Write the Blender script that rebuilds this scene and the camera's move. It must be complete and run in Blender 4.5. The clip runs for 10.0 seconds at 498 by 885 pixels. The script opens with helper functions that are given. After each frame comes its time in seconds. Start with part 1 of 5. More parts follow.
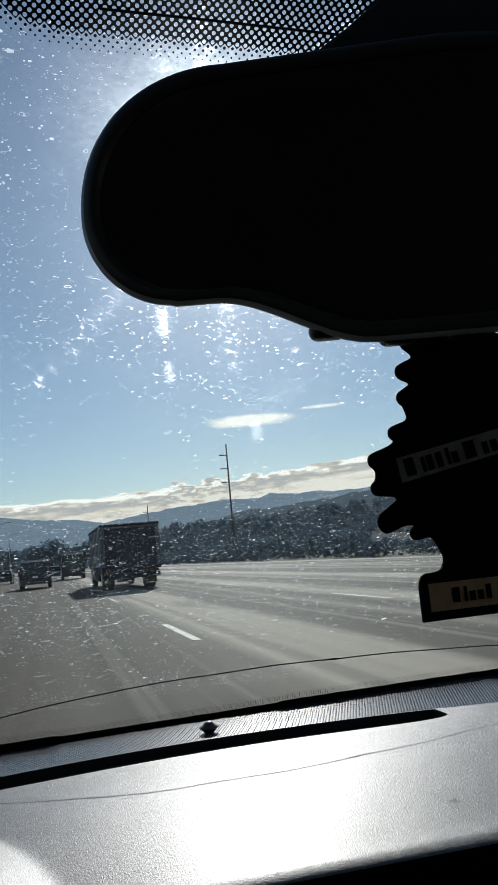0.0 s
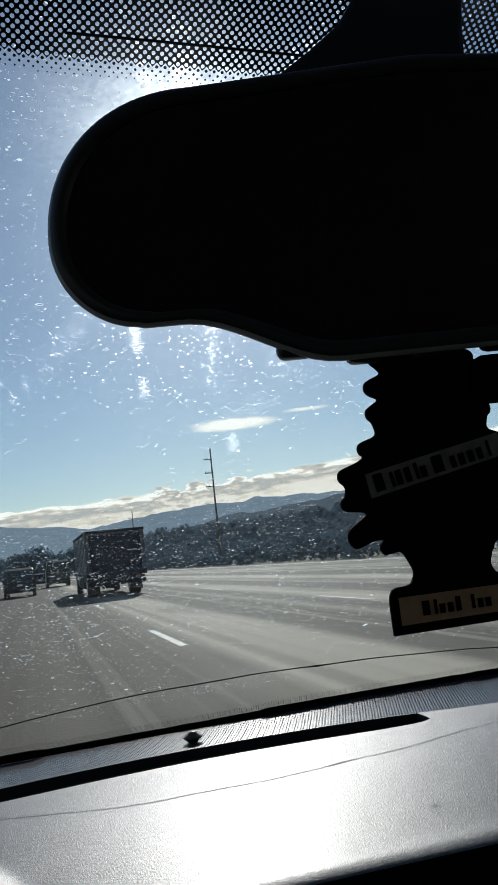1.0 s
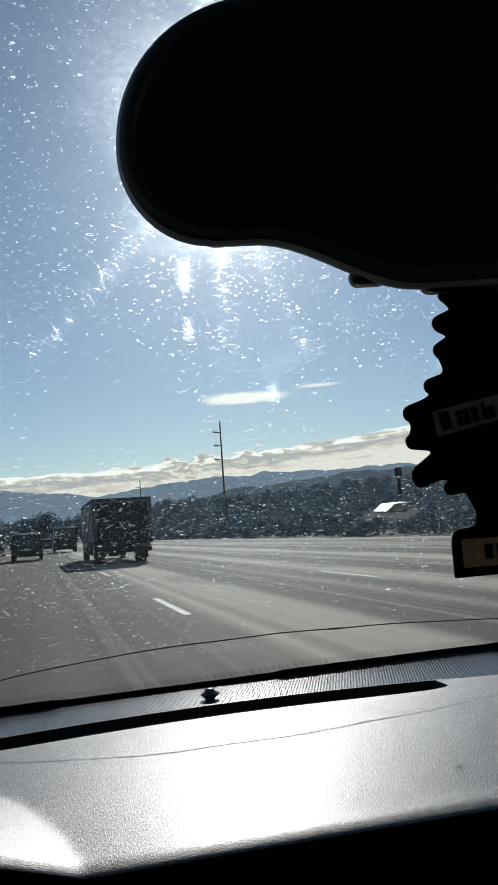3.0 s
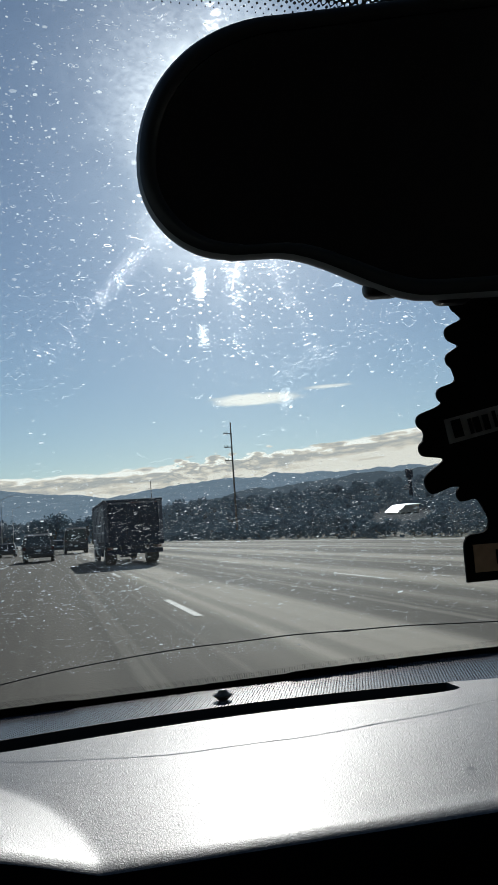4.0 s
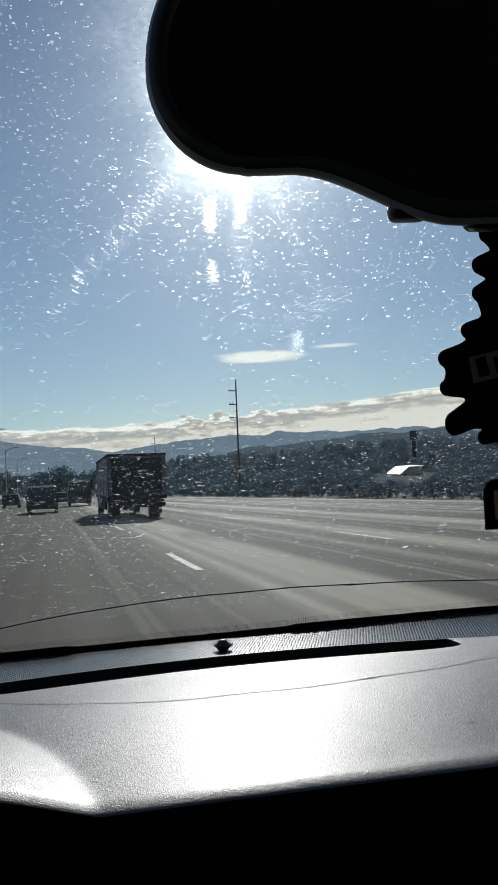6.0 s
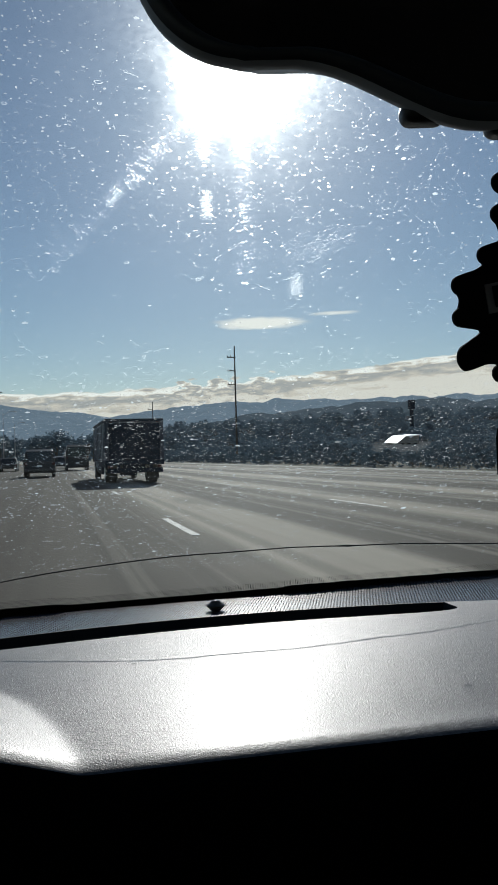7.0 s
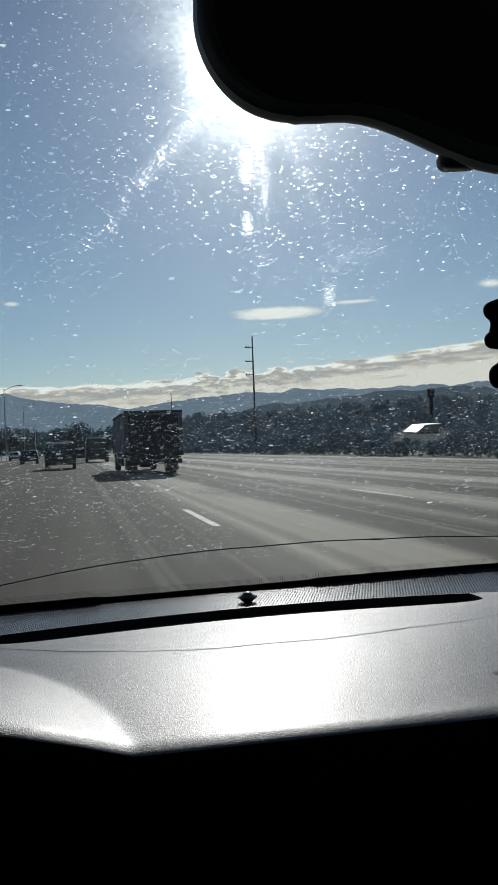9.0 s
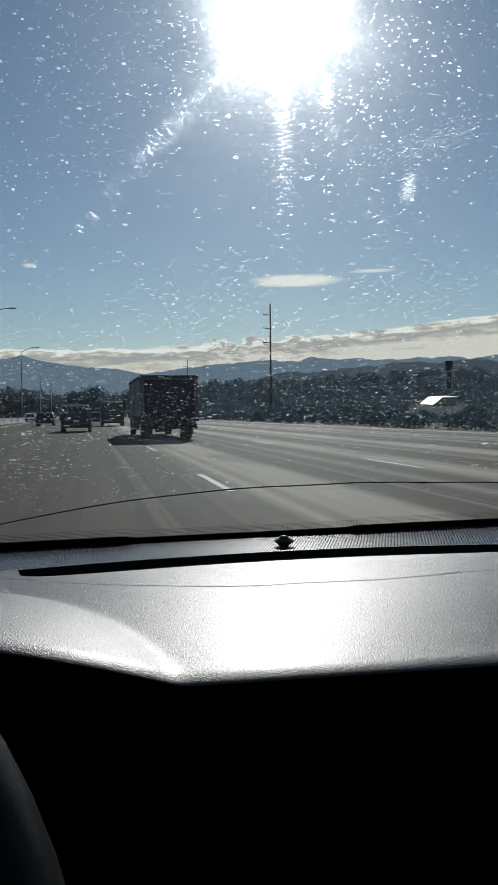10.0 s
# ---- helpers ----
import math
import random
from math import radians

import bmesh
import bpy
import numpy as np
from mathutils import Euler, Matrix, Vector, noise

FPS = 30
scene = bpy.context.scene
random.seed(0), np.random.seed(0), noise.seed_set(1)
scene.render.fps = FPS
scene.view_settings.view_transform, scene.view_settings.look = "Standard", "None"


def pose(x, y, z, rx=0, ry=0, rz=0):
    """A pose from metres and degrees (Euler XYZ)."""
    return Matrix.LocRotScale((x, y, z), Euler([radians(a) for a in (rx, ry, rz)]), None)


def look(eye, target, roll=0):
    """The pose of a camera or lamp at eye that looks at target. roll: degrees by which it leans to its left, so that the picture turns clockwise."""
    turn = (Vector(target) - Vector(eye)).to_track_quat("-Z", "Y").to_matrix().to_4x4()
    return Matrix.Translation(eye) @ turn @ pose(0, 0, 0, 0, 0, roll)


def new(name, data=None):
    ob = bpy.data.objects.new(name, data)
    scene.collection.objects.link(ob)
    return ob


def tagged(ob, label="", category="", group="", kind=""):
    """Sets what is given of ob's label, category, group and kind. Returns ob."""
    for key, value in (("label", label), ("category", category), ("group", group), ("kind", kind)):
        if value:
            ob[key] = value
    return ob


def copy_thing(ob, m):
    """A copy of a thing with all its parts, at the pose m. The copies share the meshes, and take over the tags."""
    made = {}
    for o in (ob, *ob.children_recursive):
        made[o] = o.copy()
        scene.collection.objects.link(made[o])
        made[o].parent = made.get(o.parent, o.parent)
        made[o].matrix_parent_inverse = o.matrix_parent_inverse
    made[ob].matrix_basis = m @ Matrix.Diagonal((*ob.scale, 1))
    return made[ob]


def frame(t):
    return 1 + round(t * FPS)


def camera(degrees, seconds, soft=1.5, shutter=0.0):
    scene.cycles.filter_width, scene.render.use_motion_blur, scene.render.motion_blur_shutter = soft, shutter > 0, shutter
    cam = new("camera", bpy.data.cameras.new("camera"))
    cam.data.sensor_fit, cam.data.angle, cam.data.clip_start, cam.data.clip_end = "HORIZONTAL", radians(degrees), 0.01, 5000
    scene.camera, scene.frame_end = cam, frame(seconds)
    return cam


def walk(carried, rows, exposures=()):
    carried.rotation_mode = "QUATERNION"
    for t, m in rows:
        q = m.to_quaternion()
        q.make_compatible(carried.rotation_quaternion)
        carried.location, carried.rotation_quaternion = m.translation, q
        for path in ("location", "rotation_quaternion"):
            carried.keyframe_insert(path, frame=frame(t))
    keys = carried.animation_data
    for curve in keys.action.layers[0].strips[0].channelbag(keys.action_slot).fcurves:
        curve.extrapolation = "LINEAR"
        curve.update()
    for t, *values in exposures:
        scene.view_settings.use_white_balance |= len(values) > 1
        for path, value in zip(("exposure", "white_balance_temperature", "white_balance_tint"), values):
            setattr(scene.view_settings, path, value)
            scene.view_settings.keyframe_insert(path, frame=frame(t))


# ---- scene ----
cam = camera(38.0, 10.0, soft=0.9)
walk(cam, [
    (0.0, pose(-0.1140, -0.0582, 1.1414, 98.54, 5.16, -15.32)),
    (0.5, pose(-0.1351, -0.0618, 1.1387, 98.63, 6.07, -15.13)),
    (1.0, pose(-0.1101, -0.0621, 1.1453, 98.72, 6.25, -16.44)),
    (1.5, pose(-0.1251, -0.0596, 1.1396, 98.49, 6.11, -16.36)),
    (2.0, pose(-0.1280, -0.0532, 1.1364, 97.73, 5.62, -16.35)),
    (2.5, pose(-0.1266, -0.0529, 1.1370, 97.39, 5.36, -16.38)),
    (2.7, pose(-0.1245, -0.0475, 1.1341, 96.64, 4.34, -16.44)),
    (4.0, pose(-0.1279, -0.0540, 1.1357, 96.88, 3.93, -15.16)),
    (4.5, pose(-0.1412, -0.0472, 1.1270, 95.94, 3.05, -14.93)),
    (5.0, pose(-0.1363, -0.0498, 1.1293, 94.98, 2.73, -14.79)),
    (5.5, pose(-0.1268, -0.0449, 1.1321, 94.40, 2.80, -15.08)),
    (6.8, pose(-0.1256, -0.0260, 1.1232, 91.50, 1.48, -14.80)),
    (7.0, pose(-0.1197, -0.0215, 1.1221, 90.92, 1.61, -15.17)),
    (7.5, pose(-0.1241, -0.0215, 1.1222, 90.02, 1.70, -15.15)),
    (8.0, pose(-0.1386, -0.0223, 1.1164, 89.25, 1.58, -14.78)),
    (8.5, pose(-0.1385, -0.0269, 1.1198, 89.21, 1.69, -14.25)),
    (9.0, pose(-0.1350, -0.0405, 1.1287, 90.21, 2.12, -13.68)),
    (9.5, pose(-0.1476, -0.0233, 1.1090, 89.71, 3.11, -12.87)),
    (10.0, pose(-0.1500, 0.0000, 1.1000, 87.70, 0.60, -12.50)),
], [(t, stops, 6450, 7) for t, stops in ((0.0, 0.12), (2.5, 0.13), (4.5, 0.0), (5.7, 0.0), (7.0, -0.13), (7.6, -0.13), (8.0, 0.12), (8.4, -0.18), (9.0, -0.16), (9.4, -0.14), (10.0, -0.25))])

# ---- light ----
SUN_AZ, SUN_EL = radians(15.3), radians(28.5)
SUN_DIR = Vector((math.sin(SUN_AZ) * math.cos(SUN_EL), math.cos(SUN_AZ) * math.cos(SUN_EL), math.sin(SUN_EL)))
world = bpy.data.worlds.new("sky")
scene.world = world
world.use_nodes = True
sky = world.node_tree.nodes.new("ShaderNodeTexSky")
sky.sky_type, sky.sun_disc, sky.sun_elevation, sky.sun_rotation = "NISHITA", False, SUN_EL, SUN_AZ
sky.air_density, sky.dust_density, sky.ozone_density = 1.0, 0.2, 2.6
world.node_tree.links.new(sky.outputs[0], world.node_tree.nodes["Background"].inputs[0])
world.node_tree.nodes["Background"].inputs[1].default_value = 0.066
sun = new("sun", bpy.data.lights.new("sun", "SUN"))
sun.data.energy, sun.data.angle, sun.data.color = 4.0, radians(0.53), (1.0, 0.975, 0.945)
sun.matrix_world = look(SUN_DIR * 50, (0, 0, 0))


# ---- materials ----
def material(name, base, rough=0.6, metal=0.0, spec=0.5, second=None, scale=8.0, stretch=(1, 1, 1), bump=0.0, bump_scale=60.0, depth=0.002, fine=None):
    """A Principled material: two colours mixed by noise at one scale, finer grain on top, and relief."""
    m = bpy.data.materials.new(name)
    m.use_nodes = True
    nt = m.node_tree
    b = nt.nodes["Principled BSDF"]
    b.inputs["Roughness"].default_value, b.inputs["Metallic"].default_value = rough, metal
    b.inputs["Specular IOR Level"].default_value = spec
    b.inputs["Base Color"].default_value = (*base, 1)
    co = nt.nodes.new("ShaderNodeTexCoord")
    mp = nt.nodes.new("ShaderNodeMapping")
    mp.inputs["Scale"].default_value = stretch
    nt.links.new(co.outputs["Object"], mp.inputs[0])
    if second:
        n1 = nt.nodes.new("ShaderNodeTexNoise")
        n1.inputs["Scale"].default_value, n1.inputs["Detail"].default_value = scale, 6
        nt.links.new(mp.outputs[0], n1.inputs["Vector"])
        ramp = nt.nodes.new("ShaderNodeMapRange")
        ramp.inputs[1].default_value, ramp.inputs[2].default_value = 0.35, 0.65
        nt.links.new(n1.outputs[0], ramp.inputs[0])
        mix = nt.nodes.new("ShaderNodeMix")
        mix.data_type = "RGBA"
        mix.inputs[6].default_value, mix.inputs[7].default_value = (*base, 1), (*second, 1)
        nt.links.new(ramp.outputs[0], mix.inputs[0])
        out = mix.outputs[2]
        if fine:
            n2 = nt.nodes.new("ShaderNodeTexNoise")
            n2.inputs["Scale"].default_value, n2.inputs["Detail"].default_value = fine, 3
            nt.links.new(mp.outputs[0], n2.inputs["Vector"])
            r2 = nt.nodes.new("ShaderNodeMapRange")
            r2.inputs[1].default_value, r2.inputs[2].default_value, r2.inputs[3].default_value, r2.inputs[4].default_value = 0.3, 0.7, 0.7, 1.25
            nt.links.new(n2.outputs[0], r2.inputs[0])
            mul = nt.nodes.new("ShaderNodeVectorMath")
            mul.operation = "SCALE"
            nt.links.new(out, mul.inputs[0])
            nt.links.new(r2.outputs[0], mul.inputs["Scale"])
            out = mul.outputs[0]
        nt.links.new(out, b.inputs["Base Color"])
    if bump:
        n3 = nt.nodes.new("ShaderNodeTexNoise")
        n3.inputs["Scale"].default_value, n3.inputs["Detail"].default_value = bump_scale, 4
        nt.links.new(co.outputs["Object"], n3.inputs["Vector"])
        bp = nt.nodes.new("ShaderNodeBump")
        bp.inputs["Strength"].default_value, bp.inputs["Distance"].default_value = bump, depth
        nt.links.new(n3.outputs[0], bp.inputs["Height"])
        nt.links.new(bp.outputs[0], b.inputs["Normal"])
    return m


def leather_material():
    """Grey-black grained vinyl: pebbled cells with a satin sheen."""
    m = material("grained_vinyl", (0.062, 0.062, 0.064), 0.43, spec=0.26, second=(0.08, 0.08, 0.082), scale=14, fine=300)
    nt = m.node_tree
    b = nt.nodes["Principled BSDF"]
    co = nt.nodes.new("ShaderNodeTexCoord")
    b.inputs["Coat Weight"].default_value, b.inputs["Coat Roughness"].default_value = 0.11, 0.26
    v = nt.nodes.new("ShaderNodeTexVoronoi")
    v.feature = "SMOOTH_F1"
    v.inputs["Scale"].default_value = 1450
    nz = nt.nodes.new("ShaderNodeTexNoise")
    nz.inputs["Scale"].default_value, nz.inputs["Detail"].default_value = 820, 2
    nt.links.new(co.outputs["Object"], v.inputs["Vector"])
    nt.links.new(co.outputs["Object"], nz.inputs["Vector"])
    add = nt.nodes.new("ShaderNodeMath")
    nt.links.new(v.outputs["Distance"], add.inputs[0])
    nt.links.new(nz.outputs[0], add.inputs[1])
    bp = nt.nodes.new("ShaderNodeBump")
    bp.inputs["Strength"].default_value, bp.inputs["Distance"].default_value = 0.8, 0.00025
    nt.links.new(add.outputs[0], bp.inputs["Height"])
    nt.links.new(bp.outputs[0], b.inputs["Normal"])
    smooth_bump = nt.nodes.new("ShaderNodeBump")
    smooth_bump.inputs["Strength"].default_value, smooth_bump.inputs["Distance"].default_value = 0.25, 0.00022
    nt.links.new(add.outputs[0], smooth_bump.inputs["Height"])
    nt.links.new(smooth_bump.outputs[0], b.inputs["Coat Normal"])
    return m


# sweeps of fine scratches, centred to aim the sun's glare streaks: the centre of their arcs, share of the surface,
# spread, seed, patchiness
SWEEPS = [
    ((-0.48, 0.75, 0.92), 0.0050, 2.0, 3.0, (0.34, 0.58)),
    ((0.31, 0.70, 0.955), 0.0013, 1.9, 8.0, (0.42, 0.60)),
    ((1.17, 4.60, -1.62), 0.0072, 1.45, 14.0, (0.34, 0.58)),
]
GLARE_NORMAL = Vector((-0.23, -0.85, -0.48))      # laid along the sun's rays, so the glare streaks start at the sun


def scratch_lobe(nt, co, centre, amount, spread, seed, patch):
    """Hair scratches on arcs about one centre: each tips the light a little towards or away from that centre."""
    L = nt.links.new

    def vec(op, a, b=None, out=0, scale=None):
        n = nt.nodes.new("ShaderNodeVectorMath")
        n.operation = op
        for i, v in ((0, a), (1, b)):
            if v is None:
                continue
            if isinstance(v, (tuple, Vector)):
                n.inputs[i].default_value = v
            else:
                L(v, n.inputs[i])
        if scale is not None:
            L(scale, n.inputs["Scale"])
        return n.outputs[out]

    def num(op, a, b=0.0, c=0.0):
        n = nt.nodes.new("ShaderNodeMath")
        n.operation = op
        for i, v in enumerate((a, b, c)):
            if isinstance(v, (int, float)):
                n.inputs[i].default_value = v
            else:
                L(v, n.inputs[i])
        return n.outputs[0]

    def noise_of(x, y, z, detail):
        c = nt.nodes.new("ShaderNodeCombineXYZ")
        for i, v in enumerate((x, y, z)):
            if isinstance(v, (int, float)):
                c.inputs[i].default_value = v
            else:
                L(v, c.inputs[i])
        n = nt.nodes.new("ShaderNodeTexNoise")
        n.inputs["Scale"].default_value, n.inputs["Detail"].default_value = 1.0, detail
        L(c.outputs[0], n.inputs["Vector"])
        return n.outputs[0]

    def remap(v, lo, hi, a, b):
        n = nt.nodes.new("ShaderNodeMapRange")
        n.interpolation_type = "SMOOTHSTEP"
        L(v, n.inputs[0])
        for i, q in ((1, lo), (2, hi), (3, a), (4, b)):
            n.inputs[i].default_value = q
        return n.outputs[0]

    away = vec("SUBTRACT", co.outputs["Object"], centre)
    radius = vec("LENGTH", away, out=1)
    out = vec("NORMALIZE", away)
    sep = nt.nodes.new("ShaderNodeSeparateXYZ")
    L(out, sep.inputs[0])
    along = num("MULTIPLY", num("ARCTAN2", sep.outputs[0], sep.outputs[2]), radius)
    stroke = noise_of(num("MULTIPLY", radius, 900), num("MULTIPLY", along, 110), seed, 3)
    hash_n = nt.nodes.new("ShaderNodeTexWhiteNoise")
    L(vec("MULTIPLY", co.outputs["Object"], (9173.0, 7919.0, 8513.0)), hash_n.inputs["Vector"])
    tilt = num("ADD", num("MULTIPLY_ADD", stroke, 2.6, -1.3), num("MULTIPLY_ADD", hash_n.outputs[0], 0.5, -0.25))
    tilt = num("MULTIPLY", tilt, spread)
    flat = vec("CROSS_PRODUCT", GLARE_NORMAL, vec("CROSS_PRODUCT", out, GLARE_NORMAL))
    normal = vec("NORMALIZE", vec("ADD", GLARE_NORMAL, vec("SCALE", flat, scale=tilt)))
    worn = noise_of(num("MULTIPLY", radius, 24), num("MULTIPLY", along, 16), seed + 2, 3)
    fac = num("MULTIPLY", remap(worn, patch[0], patch[1], 0.35, 1.0), amount)
    fine = noise_of(num("MULTIPLY", radius, 1500), num("MULTIPLY", along, 160), seed + 5, 2)
    fac = num("MULTIPLY", fac, remap(fine, 0.42, 0.68, 0.25, 2.2))
    lobe = nt.nodes.new("ShaderNodeBsdfRefraction")
    lobe.distribution = "BECKMANN"
    lobe.inputs["Roughness"].default_value, lobe.inputs["IOR"].default_value = 0.15, 1.6
    L(normal, lobe.inputs["Normal"])
    return fac, lobe.outputs[0]


def glass_material(name, haze, gloss=0.012):
    """Clear pane; haze is the share of light that road film on the glass scatters forward."""
    m = bpy.data.materials.new(name)
    m.use_nodes = True
    nt = m.node_tree
    nt.nodes.remove(nt.nodes["Principled BSDF"])
    out = nt.nodes["Material Output"]
    clear = nt.nodes.new("ShaderNodeBsdfTransparent")
    clear.inputs[0].default_value = (0.93, 0.96, 0.96, 1)
    shine = nt.nodes.new("ShaderNodeBsdfGlossy")
    shine.inputs["Roughness"].default_value = 0.02
    m1 = nt.nodes.new("ShaderNodeMixShader")
    m1.inputs[0].default_value = gloss
    nt.links.new(clear.outputs[0], m1.inputs[1])
    nt.links.new(shine.outputs[0], m1.inputs[2])
    last = m1
    if haze:
        co = nt.nodes.new("ShaderNodeTexCoord")
        mp = nt.nodes.new("ShaderNodeMapping")
        mp.inputs["Scale"].default_value = (14, 30, 30)
        nz = nt.nodes.new("ShaderNodeTexNoise")
        nz.inputs["Scale"].default_value, nz.inputs["Detail"].default_value = 3, 6
        nt.links.new(co.outputs["Object"], mp.inputs[0])
        nt.links.new(mp.outputs[0], nz.inputs["Vector"])
        rng = nt.nodes.new("ShaderNodeMapRange")
        rng.inputs[1].default_value, rng.inputs[2].default_value = 0.3, 0.75
        rng.inputs[3].default_value, rng.inputs[4].default_value = haze * 0.8, haze * 1.25
        nt.links.new(nz.outputs[0], rng.inputs[0])
        fine_map = nt.nodes.new("ShaderNodeMapping")
        fine_map.inputs["Scale"].default_value = (420, 560, 560)
        fine = nt.nodes.new("ShaderNodeTexNoise")
        fine.inputs["Scale"].default_value, fine.inputs["Detail"].default_value, fine.inputs["Roughness"].default_value = 1.0, 5, 0.65
        nt.links.new(co.outputs["Object"], fine_map.inputs[0])
        nt.links.new(fine_map.outputs[0], fine.inputs["Vector"])
        fine_rng = nt.nodes.new("ShaderNodeMapRange")
        fine_rng.inputs[1].default_value, fine_rng.inputs[2].default_value = 0.35, 0.72
        fine_rng.inputs[3].default_value, fine_rng.inputs[4].default_value = 0.7, 1.55
        nt.links.new(fine.outputs[0], fine_rng.inputs[0])
        place = nt.nodes.new("ShaderNodeSeparateXYZ")
        nt.links.new(co.outputs["Object"], place.inputs[0])
        unwiped = nt.nodes.new("ShaderNodeMapRange")
        unwiped.interpolation_type = "SMOOTHSTEP"
        unwiped.inputs[1].default_value, unwiped.inputs[2].default_value = 0.215, 0.165
        unwiped.inputs[3].default_value, unwiped.inputs[4].default_value = 1.0, 2.4
        nt.links.new(place.outputs[1], unwiped.inputs[0])
        thick = nt.nodes.new("ShaderNodeMath")
        thick.operation = "MULTIPLY"
        # film set thinner towards the bottom, to lessen the veil there
        thin_low = nt.nodes.new("ShaderNodeMapRange")
        thin_low.interpolation_type = "SMOOTHSTEP"
        thin_low.inputs[1].default_value, thin_low.inputs[2].default_value = 0.27, 0.42
        thin_low.inputs[3].default_value, thin_low.inputs[4].default_value = 1.08, 0.35
        nt.links.new(place.outputs[1], thin_low.inputs[0])
        least = nt.nodes.new("ShaderNodeMath")
        least.operation = "MULTIPLY"
        nt.links.new(rng.outputs[0], least.inputs[0])
        nt.links.new(thin_low.outputs[0], least.inputs[1])
        nt.links.new(least.outputs[0], thick.inputs[0])
        nt.links.new(unwiped.outputs[0], thick.inputs[1])
        dust = nt.nodes.new("ShaderNodeMath")
        dust.operation = "MULTIPLY"
        nt.links.new(thick.outputs[0], dust.inputs[0])
        nt.links.new(fine_rng.outputs[0], dust.inputs[1])
        last_lobe = None
        for rough, ior, share in ((1.0, 1.06, 1.0), (1.0, 1 / 1.06, 0.5), (1.0, 1.25, 0.10), (1.0, 1 / 1.25, 0.08)):
            film = nt.nodes.new("ShaderNodeBsdfRefraction")
            film.distribution = "BECKMANN"
            # the wide lobes are tinted blue to stand in for veiling glare
            film.inputs["Color"].default_value = (0.68, 0.86, 1.0, 1) if abs(ior - 1) > 0.1 else (1, 1, 1, 1)
            film.inputs["Roughness"].default_value, film.inputs["IOR"].default_value = rough, ior
            if last_lobe is None:
                last_lobe = film
                continue
            m3 = nt.nodes.new("ShaderNodeMixShader")
            m3.inputs[0].default_value = share
            nt.links.new(last_lobe.outputs[0], m3.inputs[1])
            nt.links.new(film.outputs[0], m3.inputs[2])
            last_lobe = m3
        m2 = nt.nodes.new("ShaderNodeMixShader")
        nt.links.new(dust.outputs[0], m2.inputs[0])
        nt.links.new(m1.outputs[0], m2.inputs[1])
        nt.links.new(last_lobe.outputs[0], m2.inputs[2])
        last = m2
        for centre, amount, spread, seed, patch in SWEEPS:
            m4 = nt.nodes.new("ShaderNodeMixShader")
            fac, lobe = scratch_lobe(nt, co, centre, amount, spread, seed, patch)
            nt.links.new(fac, m4.inputs[0])
            nt.links.new(last.outputs[0], m4.inputs[1])
            nt.links.new(lobe, m4.inputs[2])
            last = m4
    nt.links.new(last.outputs[0], out.inputs[0])
    return m


def speck_material():
    """Dried water spots and dust: thin, white, lets light through."""
    m = bpy.data.materials.new("dried_spots")
    m.use_nodes = True
    nt = m.node_tree
    nt.nodes.remove(nt.nodes["Principled BSDF"])
    a = nt.nodes.new("ShaderNodeBsdfTranslucent")
    a.inputs[0].default_value = (0.76, 0.80, 0.84, 1)
    fwd = nt.nodes.new("ShaderNodeBsdfRefraction")
    fwd.inputs["Roughness"].default_value, fwd.inputs["IOR"].default_value = 0.8, 1.2
    soft = nt.nodes.new("ShaderNodeMixShader")
    soft.inputs[0].default_value = 0.10
    nt.links.new(a.outputs[0], soft.inputs[1])
    nt.links.new(fwd.outputs[0], soft.inputs[2])
    c = nt.nodes.new("ShaderNodeBsdfTransparent")
    mx = nt.nodes.new("ShaderNodeMixShader")
    gi = nt.nodes.new("ShaderNodeNewGeometry")
    rg = nt.nodes.new("ShaderNodeMapRange")
    rg.inputs[3].default_value, rg.inputs[4].default_value = 0.12, 1.0
    few = nt.nodes.new("ShaderNodeMath")
    few.operation = "POWER"
    few.inputs[1].default_value = 1.2
    nt.links.new(gi.outputs["Random Per Island"], few.inputs[0])
    nt.links.new(few.outputs[0], rg.inputs[0])
    nt.links.new(rg.outputs[0], mx.inputs[0])
    nt.links.new(c.outputs[0], mx.inputs[1])
    nt.links.new(soft.outputs[0], mx.inputs[2])
    nt.links.new(mx.outputs[0], nt.nodes["Material Output"].inputs[0])
    return m


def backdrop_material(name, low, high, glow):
    """Far hills behind kilometres of air: the haze is put in as dull blue-grey colour and emission."""
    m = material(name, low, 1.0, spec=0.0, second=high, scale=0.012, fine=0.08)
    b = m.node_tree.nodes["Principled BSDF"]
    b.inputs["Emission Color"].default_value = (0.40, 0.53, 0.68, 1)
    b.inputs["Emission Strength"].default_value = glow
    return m


